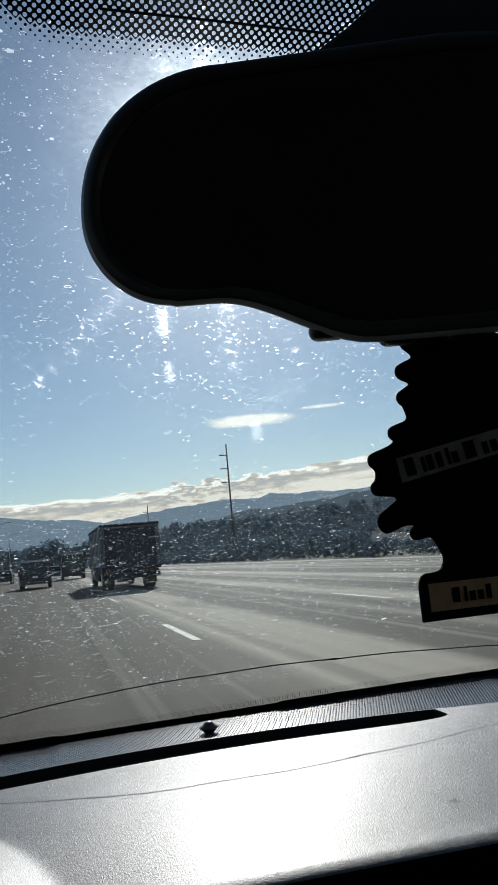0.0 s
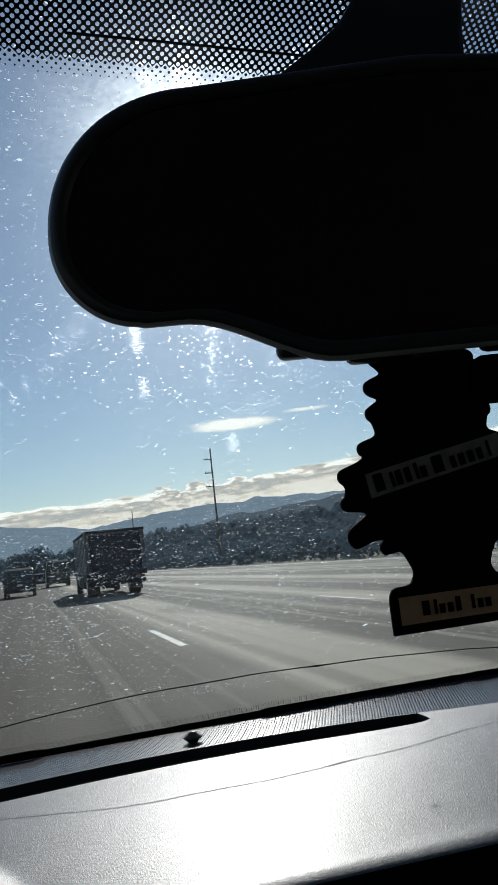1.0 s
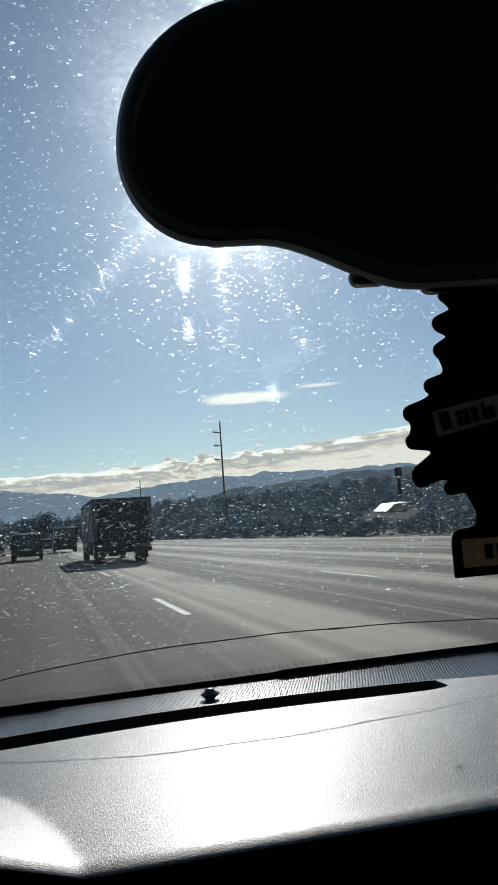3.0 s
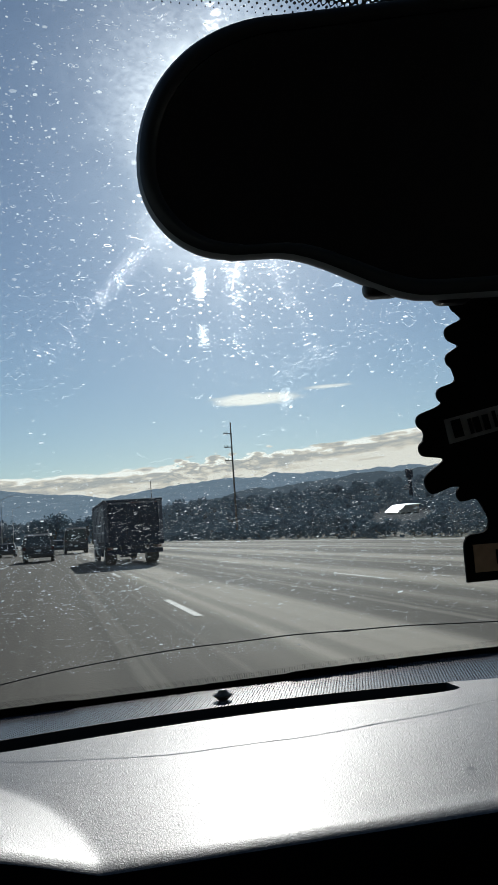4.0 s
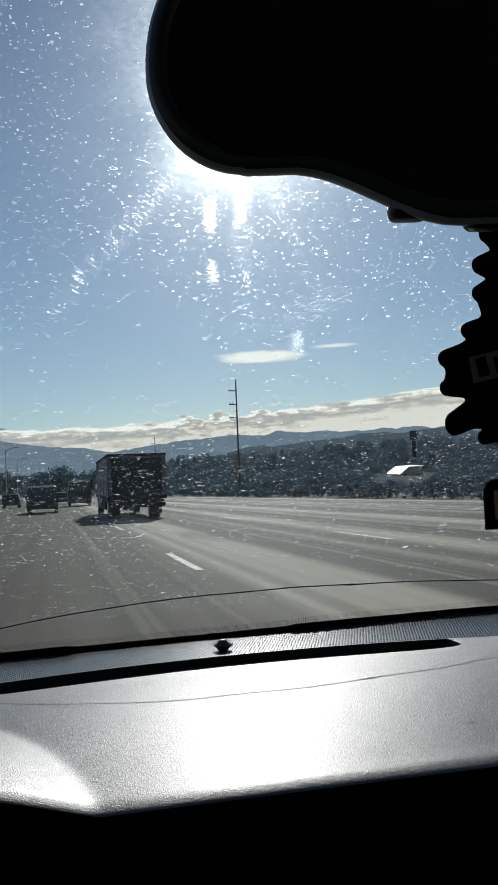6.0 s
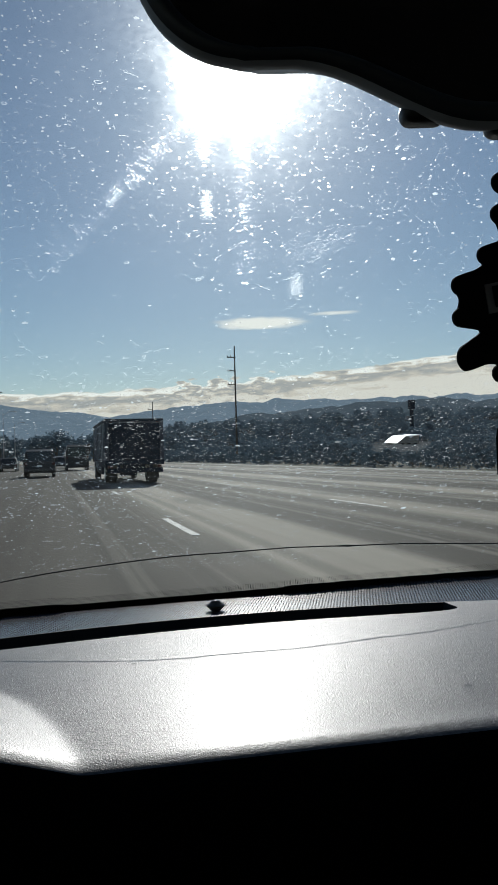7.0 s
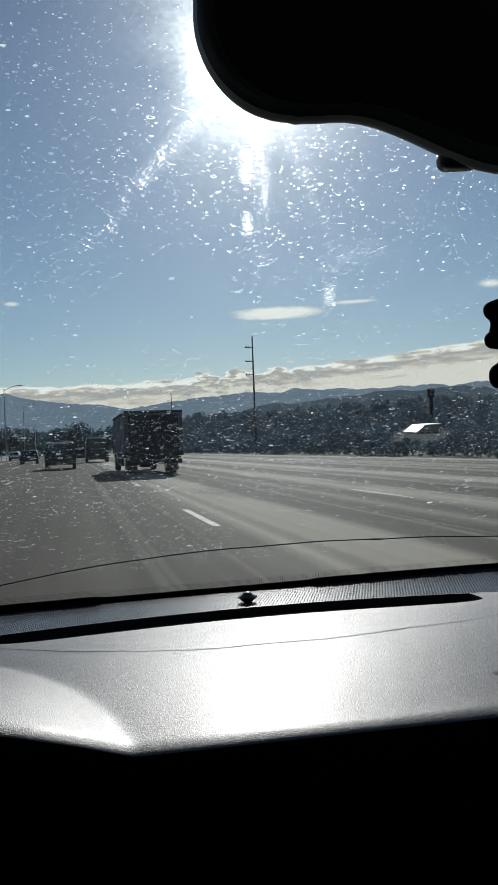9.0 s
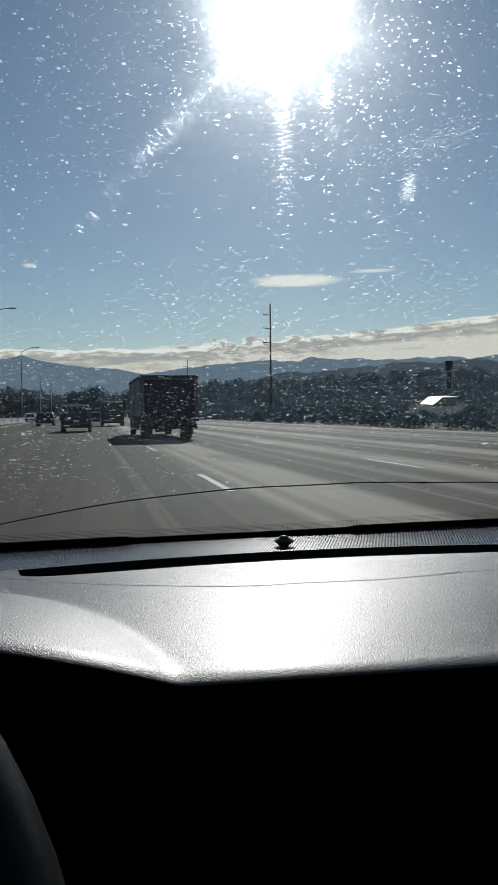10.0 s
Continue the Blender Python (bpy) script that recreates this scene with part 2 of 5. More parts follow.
def cloud_material():
    """Cloud bank over the hills and a few lens clouds, by bearing and height on a far curved sheet."""
    m = bpy.data.materials.new("cloud")
    m.use_nodes = True
    nt = m.node_tree
    nt.nodes.remove(nt.nodes["Principled BSDF"])
    L = nt.links.new

    def math_node(op, a, b=None, c=None):
        n = nt.nodes.new("ShaderNodeMath")
        n.operation = op
        for i, v in enumerate((a, b, c)):
            if v is None:
                continue
            if isinstance(v, (int, float)):
                n.inputs[i].default_value = v
            else:
                L(v, n.inputs[i])
        return n.outputs[0]

    def smooth(v, lo, hi):
        n = nt.nodes.new("ShaderNodeMapRange")
        n.interpolation_type = "SMOOTHSTEP"
        L(v, n.inputs[0])
        n.inputs[1].default_value, n.inputs[2].default_value = lo, hi
        return n.outputs[0]

    co = nt.nodes.new("ShaderNodeTexCoord")
    sep = nt.nodes.new("ShaderNodeSeparateXYZ")
    L(co.outputs["Object"], sep.inputs[0])
    az = math_node("MULTIPLY", math_node("ARCTAN2", sep.outputs[0], sep.outputs[1]), 57.2958)
    el = math_node("MULTIPLY", math_node("DIVIDE", sep.outputs[2], 4300), 57.2958)
    vec = nt.nodes.new("ShaderNodeCombineXYZ")
    L(az, vec.inputs[0])
    L(math_node("MULTIPLY", el, 2.6), vec.inputs[1])

    def noise_of(scale, detail=8, rough=0.55):
        n = nt.nodes.new("ShaderNodeTexNoise")
        n.inputs["Scale"].default_value, n.inputs["Detail"].default_value, n.inputs["Roughness"].default_value = scale, detail, rough
        L(vec.outputs[0], n.inputs["Vector"])
        return n.outputs[0]

    puff, broad = noise_of(0.9, 5, 0.5), noise_of(0.22, 4)
    vec2 = nt.nodes.new("ShaderNodeCombineXYZ")
    L(math_node("MULTIPLY", az, 0.6), vec2.inputs[0])
    L(math_node("MULTIPLY_ADD", el, 4.5, math_node("MULTIPLY", az, -0.18)), vec2.inputs[1])
    n_streak = nt.nodes.new("ShaderNodeTexNoise")
    n_streak.inputs["Scale"].default_value, n_streak.inputs["Detail"].default_value = 0.5, 6
    L(vec2.outputs[0], n_streak.inputs["Vector"])
    streak = n_streak.outputs[0]
    hump = math_node("MULTIPLY", smooth(az, 8.8, 10.2), 0.6)
    top = math_node("ADD", math_node("MULTIPLY_ADD", az, 0.022, 5.15), hump)
    top = math_node("ADD", top, math_node("MULTIPLY", smooth(az, 17, 33), 0.9))
    heap = math_node("MULTIPLY", smooth(az, 8.2, 9.6), math_node("SUBTRACT", 1.0, smooth(az, 15, 21)))
    top = math_node("ADD", top, math_node("MULTIPLY", math_node("ADD", puff, -0.5), math_node("MULTIPLY_ADD", heap, 3.0, 0.5)))
    top = math_node("ADD", top, math_node("MULTIPLY_ADD", broad, 0.8, -0.4))
    into = math_node("SUBTRACT", top, el)
    bank = smooth(into, 0.0, 0.13)

    def lens(a0, e0, wa, we, edge):
        da = math_node("DIVIDE", math_node("SUBTRACT", az, a0), wa)
        de = math_node("DIVIDE", math_node("SUBTRACT", el, e0), we)
        r = math_node("SQRT", math_node("ADD", math_node("MULTIPLY", da, da), math_node("MULTIPLY", de, de)))
        r = math_node("ADD", r, math_node("MULTIPLY_ADD", puff, 0.6, -0.3))
        n = math_node("SUBTRACT", 1.0, smooth(r, edge, 1.0))
        return n

    mask = math_node("MAXIMUM", bank, lens(16.3, 10.4, 4.3, 0.62, 0.45))
    mask = math_node("MAXIMUM", mask, math_node("MULTIPLY", lens(22.2, 10.95, 2.6, 0.22, 0.2), 0.8))
    mask = math_node("MAXIMUM", mask, math_node("MULTIPLY", lens(32.6, 11.5, 1.3, 0.42, 0.2), 0.8))
    mask = math_node("MAXIMUM", mask, math_node("MULTIPLY", lens(-4.1, 11.3, 0.8, 0.25, 0.2), 0.7))
    # bright rim, grey underside and cream foot are painted into the glow
    fold = math_node("ADD", into, math_node("MULTIPLY_ADD", streak, 2.2, -1.1))
    fold = math_node("ADD", fold, math_node("MULTIPLY_ADD", puff, 0.9, -0.45))
    under = math_node("MULTIPLY", smooth(fold, 0.12, 0.75), 0.60)
    foot = math_node("MULTIPLY", smooth(fold, 0.75, 1.7), 0.42)
    shade = math_node("ADD", math_node("SUBTRACT", 1.0, under), foot)
    ramp = nt.nodes.new("ShaderNodeValToRGB")
    ramp.color_ramp.elements[0].position, ramp.color_ramp.elements[0].color = 0.3, (0.33, 0.35, 0.37, 1)
    ramp.color_ramp.elements[1].position, ramp.color_ramp.elements[1].color = 1.0, (0.95, 0.93, 0.89, 1)
    mid = ramp.color_ramp.elements.new(0.72)
    mid.color = (0.66, 0.60, 0.53, 1)
    L(shade, ramp.inputs[0])
    em = nt.nodes.new("ShaderNodeEmission")
    em.inputs[1].default_value = CLOUD_GLOW
    L(ramp.outputs[0], em.inputs[0])
    tr = nt.nodes.new("ShaderNodeBsdfTransparent")
    mx = nt.nodes.new("ShaderNodeMixShader")
    L(mask, mx.inputs[0])
    L(tr.outputs[0], mx.inputs[1])
    L(em.outputs[0], mx.inputs[2])
    L(mx.outputs[0], nt.nodes["Material Output"].inputs[0])
    return m


CLOUD_GLOW = 1.08


def grille_material():
    """Satin dark plastic pricked all over with a fine hexagonal lattice of pits."""
    m = material("pricked_plastic", (0.10, 0.10, 0.105), 0.24, spec=0.5)
    nt = m.node_tree
    b = nt.nodes["Principled BSDF"]
    co = nt.nodes.new("ShaderNodeTexCoord")
    sep = nt.nodes.new("ShaderNodeSeparateXYZ")
    nt.links.new(co.outputs["Object"], sep.inputs[0])

    def wave(cx, cy):
        a = nt.nodes.new("ShaderNodeMath")
        a.operation = "MULTIPLY"
        a.inputs[1].default_value = cx
        nt.links.new(sep.outputs[0], a.inputs[0])
        c = nt.nodes.new("ShaderNodeMath")
        c.operation = "MULTIPLY_ADD"
        c.inputs[1].default_value = cy
        nt.links.new(sep.outputs[1], c.inputs[0])
        nt.links.new(a.outputs[0], c.inputs[2])
        d = nt.nodes.new("ShaderNodeMath")
        d.operation = "COSINE"
        nt.links.new(c.outputs[0], d.inputs[0])
        return d.outputs[0]

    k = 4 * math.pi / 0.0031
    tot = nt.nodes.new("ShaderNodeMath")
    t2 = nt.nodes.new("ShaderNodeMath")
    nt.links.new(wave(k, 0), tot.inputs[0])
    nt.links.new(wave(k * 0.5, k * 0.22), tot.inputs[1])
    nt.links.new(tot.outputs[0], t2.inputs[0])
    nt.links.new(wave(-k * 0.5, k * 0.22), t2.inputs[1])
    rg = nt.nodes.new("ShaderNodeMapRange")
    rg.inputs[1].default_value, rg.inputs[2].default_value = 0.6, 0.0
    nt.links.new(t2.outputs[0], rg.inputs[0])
    mix = nt.nodes.new("ShaderNodeMix")
    mix.data_type = "RGBA"
    mix.inputs[6].default_value, mix.inputs[7].default_value = (0.006, 0.006, 0.007, 1), (0.10, 0.10, 0.105, 1)
    nt.links.new(rg.outputs[0], mix.inputs[0])
    nt.links.new(mix.outputs[2], b.inputs["Base Color"])
    sp = nt.nodes.new("ShaderNodeMath")
    sp.operation = "MULTIPLY"
    sp.inputs[1].default_value = 0.6
    nt.links.new(rg.outputs[0], sp.inputs[0])
    nt.links.new(sp.outputs[0], b.inputs["Specular IOR Level"])
    return m


def road_material():
    """Worn grooved concrete: long pale and dark streaks along the lanes, wheel tracks, grit and stains."""
    m = material("worn_concrete", (0.1, 0.09, 0.075), 0.8, spec=0.05, bump=0.1, bump_scale=40, depth=0.002)
    nt = m.node_tree
    L = nt.links.new
    co = nt.nodes.new("ShaderNodeTexCoord")

    def streaks(sx, sy, lo, hi, detail=5):
        mp = nt.nodes.new("ShaderNodeMapping")
        mp.inputs["Scale"].default_value = (sx, sy, 1)
        L(co.outputs["Object"], mp.inputs[0])
        n = nt.nodes.new("ShaderNodeTexNoise")
        n.inputs["Scale"].default_value, n.inputs["Detail"].default_value = 1.0, detail
        L(mp.outputs[0], n.inputs["Vector"])
        r = nt.nodes.new("ShaderNodeMapRange")
        r.interpolation_type = "SMOOTHSTEP"
        r.inputs[1].default_value, r.inputs[2].default_value = lo, hi
        L(n.outputs[0], r.inputs[0])
        return r.outputs[0]

    def mixed(fac, a, b):
        n = nt.nodes.new("ShaderNodeMix")
        n.data_type = "RGBA"
        L(fac, n.inputs[0])
        for i, c in ((6, a), (7, b)):
            if isinstance(c, tuple):
                n.inputs[i].default_value = (*c, 1)
            else:
                L(c, n.inputs[i])
        return n.outputs[2]

    def scaled(v, k):
        n = nt.nodes.new("ShaderNodeMath")
        n.operation = "MULTIPLY"
        n.inputs[1].default_value = k
        L(v, n.inputs[0])
        return n.outputs[0]

    DARK, PALE = (0.070, 0.058, 0.046), (0.365, 0.317, 0.256)
    base = mixed(streaks(0.55, 0.0025, 0.43, 0.60, 0.6), DARK, PALE)
    tone = mixed(scaled(streaks(1.5, 0.006, 0.46, 0.60, 1.5), 0.5), base, (0.085, 0.072, 0.057))
    tone = mixed(scaled(streaks(2.6, 0.010, 0.50, 0.66, 3), 0.25), tone, (0.46, 0.41, 0.33))
    lane = nt.nodes.new("ShaderNodeSeparateXYZ")
    L(co.outputs["Object"], lane.inputs[0])
    for near, far, much in ((1.5, -0.8, 0.92), (10.0, 13.5, 0.3)):      # darker lanes on both sides of the paler ones
        side_dark = nt.nodes.new("ShaderNodeMapRange")
        side_dark.interpolation_type = "SMOOTHSTEP"
        side_dark.inputs[1].default_value, side_dark.inputs[2].default_value, side_dark.inputs[4].default_value = near, far, much
        L(lane.outputs[0], side_dark.inputs[0])
        tone = mixed(side_dark.outputs[0], tone, (0.042, 0.033, 0.025))
    stain = nt.nodes.new("ShaderNodeMath")
    stain.operation = "MULTIPLY"
    stain.inputs[1].default_value = 0.55
    L(streaks(0.6, 0.09, 0.50, 0.68, 7), stain.inputs[0])
    tone = mixed(stain.outputs[0], tone, (0.06, 0.055, 0.048))
    grit = nt.nodes.new("ShaderNodeMath")
    grit.operation = "MULTIPLY"
    grit.inputs[1].default_value = 0.06
    L(streaks(45, 16, 0.45, 0.6, 2), grit.inputs[0])
    tone = mixed(grit.outputs[0], tone, (0.30, 0.27, 0.23))
    L(tone, nt.nodes["Principled BSDF"].inputs["Base Color"])
    return m


M_VINYL = leather_material()
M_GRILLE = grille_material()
M_BLACK = material("black_plastic", (0.012, 0.012, 0.013), 0.45, second=(0.018, 0.018, 0.019), scale=40, bump=0.15, bump_scale=900, depth=0.0002)
# near-black without sheen: the dash face's shade is put into the colour
M_SHADE_BLACK = material("shade_black", (0.003, 0.003, 0.0035), 0.9, spec=0.02, second=(0.004, 0.004, 0.0045), scale=40, bump=0.2, bump_scale=900, depth=0.0002)
M_SHADE_BLACK.node_tree.nodes["Principled BSDF"].inputs["IOR"].default_value = 1.0
M_SLOT = material("slot_black", (0.004, 0.004, 0.004), 0.8)
M_BEZEL = material("bezel_plastic", (0.028, 0.030, 0.033), 0.40, spec=0.4, second=(0.035, 0.037, 0.04), scale=60)
# grey shell edge, lightened to stand in for bounced light and glare
M_CHAMFER = material("lightened_grey_edge", (0.40, 0.41, 0.42), 0.5, spec=0.5, second=(0.34, 0.35, 0.36), scale=60)
M_FRIT = material("black_enamel", (0.006, 0.006, 0.008), 0.35)
M_SEAL = material("black_sealant", (0.005, 0.005, 0.005), 0.9, spec=0.0, second=(0.009, 0.009, 0.009), scale=90, bump=0.6, bump_scale=300, depth=0.001)
M_MIRROR = material("mirror_silver", (0.55, 0.57, 0.6), 0.02, metal=1.0)
M_GLASS_IN = glass_material("windshield_inner", 0.0)
M_GLASS_OUT = glass_material("windshield_filmed", 0.028)
M_SPECK = speck_material()
M_CARD = material("black_card", (0.004, 0.004, 0.0045), 0.9, spec=0.05, second=(0.007, 0.007, 0.0075), scale=200)
M_CARD_BAND = material("printed_band", (0.20, 0.18, 0.175), 0.8, second=(0.14, 0.12, 0.115), scale=200)
M_CARD_TAG = material("printed_tag", (0.50, 0.29, 0.17), 0.8, second=(0.40, 0.23, 0.13), scale=200)
M_CORD = material("white_cord", (0.5, 0.5, 0.48), 0.9)
M_LINER = material("headliner_cloth", (0.03, 0.03, 0.032), 0.95, second=(0.04, 0.04, 0.042), scale=300, bump=0.3, bump_scale=800)
M_RIM = material("wheel_leather", (0.012, 0.012, 0.013), 0.38, spec=0.3, second=(0.02, 0.02, 0.021), scale=80, bump=0.35, bump_scale=700, depth=0.0004)
M_LENS = material("smoked_lens", (0.035, 0.026, 0.015), 0.16, spec=0.35, second=(0.055, 0.042, 0.024), scale=300)
M_ROAD = road_material()
M_SHOULDER = material("shoulder_gravel", (0.2, 0.18, 0.15), 0.9, second=(0.28, 0.25, 0.2), scale=0.8, fine=14, bump=0.6, bump_scale=12, depth=0.02)
M_DIRT = material("dry_grass", (0.10, 0.085, 0.055), 0.95, second=(0.06, 0.06, 0.035), scale=0.12, fine=3, bump=0.8, bump_scale=2, depth=0.1)
# blue is put into the ground colour for the haze before it
M_SCRUB = material("hazed_scrub_ground", (0.013, 0.02, 0.03), 0.95, spec=0.05, second=(0.025, 0.035, 0.047), scale=0.09, fine=1.2, bump=1.0, bump_scale=0.8, depth=0.4)
M_PAINT = material("road_paint", (0.26, 0.243, 0.213), 0.7, second=(0.11, 0.10, 0.085), scale=7, fine=60)
M_PAINT_Y = material("yellow_road_paint", (0.55, 0.38, 0.06), 0.6, second=(0.4, 0.3, 0.1), scale=6, fine=40)
# blue in the leaf colours stands in for haze, palest in the far leaves
M_LEAF = material("haze_blue_leaf", (0.032, 0.058, 0.086), 0.75, second=(0.048, 0.074, 0.100), scale=1.3)
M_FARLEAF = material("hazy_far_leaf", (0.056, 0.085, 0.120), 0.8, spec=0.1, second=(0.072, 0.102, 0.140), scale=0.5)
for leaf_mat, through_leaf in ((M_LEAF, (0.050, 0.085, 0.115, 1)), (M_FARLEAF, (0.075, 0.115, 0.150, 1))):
    nt = leaf_mat.node_tree              # leaves let part of the light through
    lit = nt.nodes.new("ShaderNodeBsdfTranslucent")
    lit.inputs[0].default_value = through_leaf
    both = nt.nodes.new("ShaderNodeMixShader")
    both.inputs[0].default_value = 0.5
    nt.links.new(nt.nodes["Principled BSDF"].outputs[0], both.inputs[1])
    nt.links.new(lit.outputs[0], both.inputs[2])
    nt.links.new(both.outputs[0], nt.nodes["Material Output"].inputs[0])
M_BARK = material("bark", (0.06, 0.05, 0.04), 0.9, second=(0.09, 0.08, 0.06), scale=8, bump=0.8, bump_scale=20, depth=0.02)
M_WOOD = material("creosote_wood", (0.07, 0.055, 0.045), 0.85, second=(0.11, 0.09, 0.07), scale=3, stretch=(4, 4, 0.4))
M_GALV = material("galvanised_steel", (0.32, 0.33, 0.34), 0.45, metal=0.8, second=(0.25, 0.26, 0.27), scale=3)
# blue haze is put into both truck colours; the side is lighter
M_TRUCKBOX = material("truck_box_hazed", (0.004, 0.011, 0.025), 0.7, spec=0.15, second=(0.007, 0.018, 0.038), scale=2.5, fine=30)
M_TRUCKSIDE = material("truck_side_hazed", (0.028, 0.038, 0.058), 0.5, spec=0.3, second=(0.038, 0.05, 0.074), scale=2.5, fine=30)
M_TRUCKCAB = material("cab_paint", (0.06, 0.075, 0.10), 0.4, spec=0.3, second=(0.08, 0.095, 0.12), scale=3)
M_CARBLACK = material("dark_car_paint", (0.012, 0.013, 0.016), 0.35, spec=0.3, second=(0.02, 0.022, 0.026), scale=3)
M_CARWHITE = material("white_car_paint", (0.7, 0.7, 0.7), 0.3, second=(0.62, 0.62, 0.62), scale=3)
M_TYRE = material("tyre_rubber", (0.015, 0.015, 0.015), 0.85, second=(0.03, 0.029, 0.027), scale=12)
M_PANE = material("car_glass", (0.015, 0.018, 0.022), 0.06, spec=0.45)
M_TAIL = material("tail_lamp_red", (0.05, 0.005, 0.004), 0.4, spec=0.2, second=(0.035, 0.004, 0.003), scale=20)
M_CONC = material("barrier_concrete", (0.36, 0.35, 0.33), 0.85, second=(0.27, 0.26, 0.25), scale=1.5, fine=20)
M_ROOFWHITE = material("white_metal_roof", (0.8, 0.8, 0.8), 0.34, metal=0.6, second=(0.7, 0.7, 0.7), scale=1.0)
M_STUCCO = material("tan_stucco", (0.34, 0.28, 0.22), 0.9, second=(0.28, 0.23, 0.18), scale=1.0, fine=20)
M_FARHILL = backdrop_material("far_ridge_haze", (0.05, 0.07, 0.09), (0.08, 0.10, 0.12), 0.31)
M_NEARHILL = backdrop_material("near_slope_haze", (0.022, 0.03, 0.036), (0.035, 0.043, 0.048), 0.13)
M_CLOUD = cloud_material()


# ---- building helpers ----
def mesh_of(name, bm, mats, smooth=False):
    me = bpy.data.meshes.new(name)
    bm.normal_update()
    bm.to_mesh(me)
    bm.free()
    for m in (mats if isinstance(mats, (list, tuple)) else [mats]):
        me.materials.append(m)
    if smooth:
        me.polygons.foreach_set("use_smooth", [True] * len(me.polygons))
    return me


def part(name, bm, mats, parent, label="", smooth=False, at=None):
    ob = new(name, mesh_of(name, bm, mats, smooth))
    ob.parent = parent
    if at is not None:
        ob.matrix_basis = at
    return tagged(ob, label)


def thing(name, label, category, at=None, group="", kind=""):
    ob = new(name)
    ob.empty_display_size = 0.1
    if at is not None:
        ob.matrix_basis = at
    return tagged(ob, label, category, group, kind)


def box(lo, hi, bevel=0.0, segs=2):
    bm = bmesh.new()
    c = [(a + b) / 2 for a, b in zip(lo, hi)]
    s = [abs(b - a) for a, b in zip(lo, hi)]
    bmesh.ops.create_cube(bm, size=1, matrix=Matrix.Translation(c) @ Matrix.Diagonal((*s, 1)))
    if bevel:
        bmesh.ops.bevel(bm, geom=bm.edges[:], offset=bevel, segments=segs, affect="EDGES", profile=0.5)
    return bm


def tube(a, b, r0, r1=None, n=12, bm=None):
    bm = bm or bmesh.new()
    a, b = Vector(a), Vector(b)
    q = (b - a).to_track_quat("Z", "Y").to_matrix().to_4x4()
    bmesh.ops.create_cone(bm, cap_ends=True, segments=n, radius1=r0, radius2=r0 if r1 is None else r1, depth=(b - a).length, matrix=Matrix.Translation((a + b) / 2) @ q)
    return bm


def sheet(fn, us, vs, bm=None, mat=0):
    """A grid of faces through the points fn(u, v)."""
    bm = bm or bmesh.new()
    g = [[bm.verts.new(fn(u, v)) for v in vs] for u in us]
    for i in range(len(us) - 1):
        for j in range(len(vs) - 1):
            f = bm.faces.new((g[i][j], g[i + 1][j], g[i + 1][j + 1], g[i][j + 1]))
            f.material_index = mat
    return bm


def solid(bm, thick):
    bmesh.ops.recalc_face_normals(bm, faces=bm.faces[:])
    bmesh.ops.solidify(bm, geom=bm.faces[:], thickness=thick)
    return bm


def prism(outline, depth, bevel=0.0):
    """A closed outline in x and z, given a depth along y."""
    bm = bmesh.new()
    f = bm.faces.new([bm.verts.new((x, 0, z)) for x, z in outline])
    r = bmesh.ops.extrude_face_region(bm, geom=[f])
    bmesh.ops.translate(bm, verts=[v for v in r["geom"] if isinstance(v, bmesh.types.BMVert)], vec=(0, depth, 0))
    bmesh.ops.recalc_face_normals(bm, faces=bm.faces[:])
    if bevel:
        rim = [e for e in bm.edges if abs(e.verts[0].co.y - e.verts[1].co.y) < 1e-9]
        bmesh.ops.bevel(bm, geom=rim, offset=bevel, segments=2, affect="EDGES", profile=0.5)
    return bm


def spans(a, b, n):
    return [a + (b - a) * i / n for i in range(n + 1)]


def step(v, lo, hi):
    v = min(1, max(0, (v - lo) / (hi - lo)))
    return v * v * (3 - 2 * v)


# ---- the windshield ----
def glass_z(x, y):
    up = 0.569 - 0.12 * x * x - y
    return 1.041 + (0.66 if up > 0 else 0.45) * up


SLOPE = Vector((0, 0.66, 1.0)).normalized()      # outward normal of the glass
windshield = thing("windshield", "dusty cracked sloping car windshield with dotted black border", "windshield", kind="structure")
bm = sheet(lambda x, y: (x, y, glass_z(x, y)), spans(-0.72, 0.72, 24), spans(0.02, 0.569, 10) + [0.60, 0.64, 0.72])
sheet(lambda x, y: Vector((x, y, glass_z(x, y))) + SLOPE * 0.005, spans(-0.72, 0.72, 24), spans(0.02, 0.569, 10) + [0.60, 0.64, 0.72], bm, 1)
pane = part("glass_pane", bm, [M_GLASS_IN, M_GLASS_OUT], windshield, "clear glass filmed with road dust", smooth=True)
pane.visible_shadow = False


def frit_edge(x):
    return 0.161 - (10.0 * (-0.10 - x) ** 2 if x < -0.10 else 0.0)


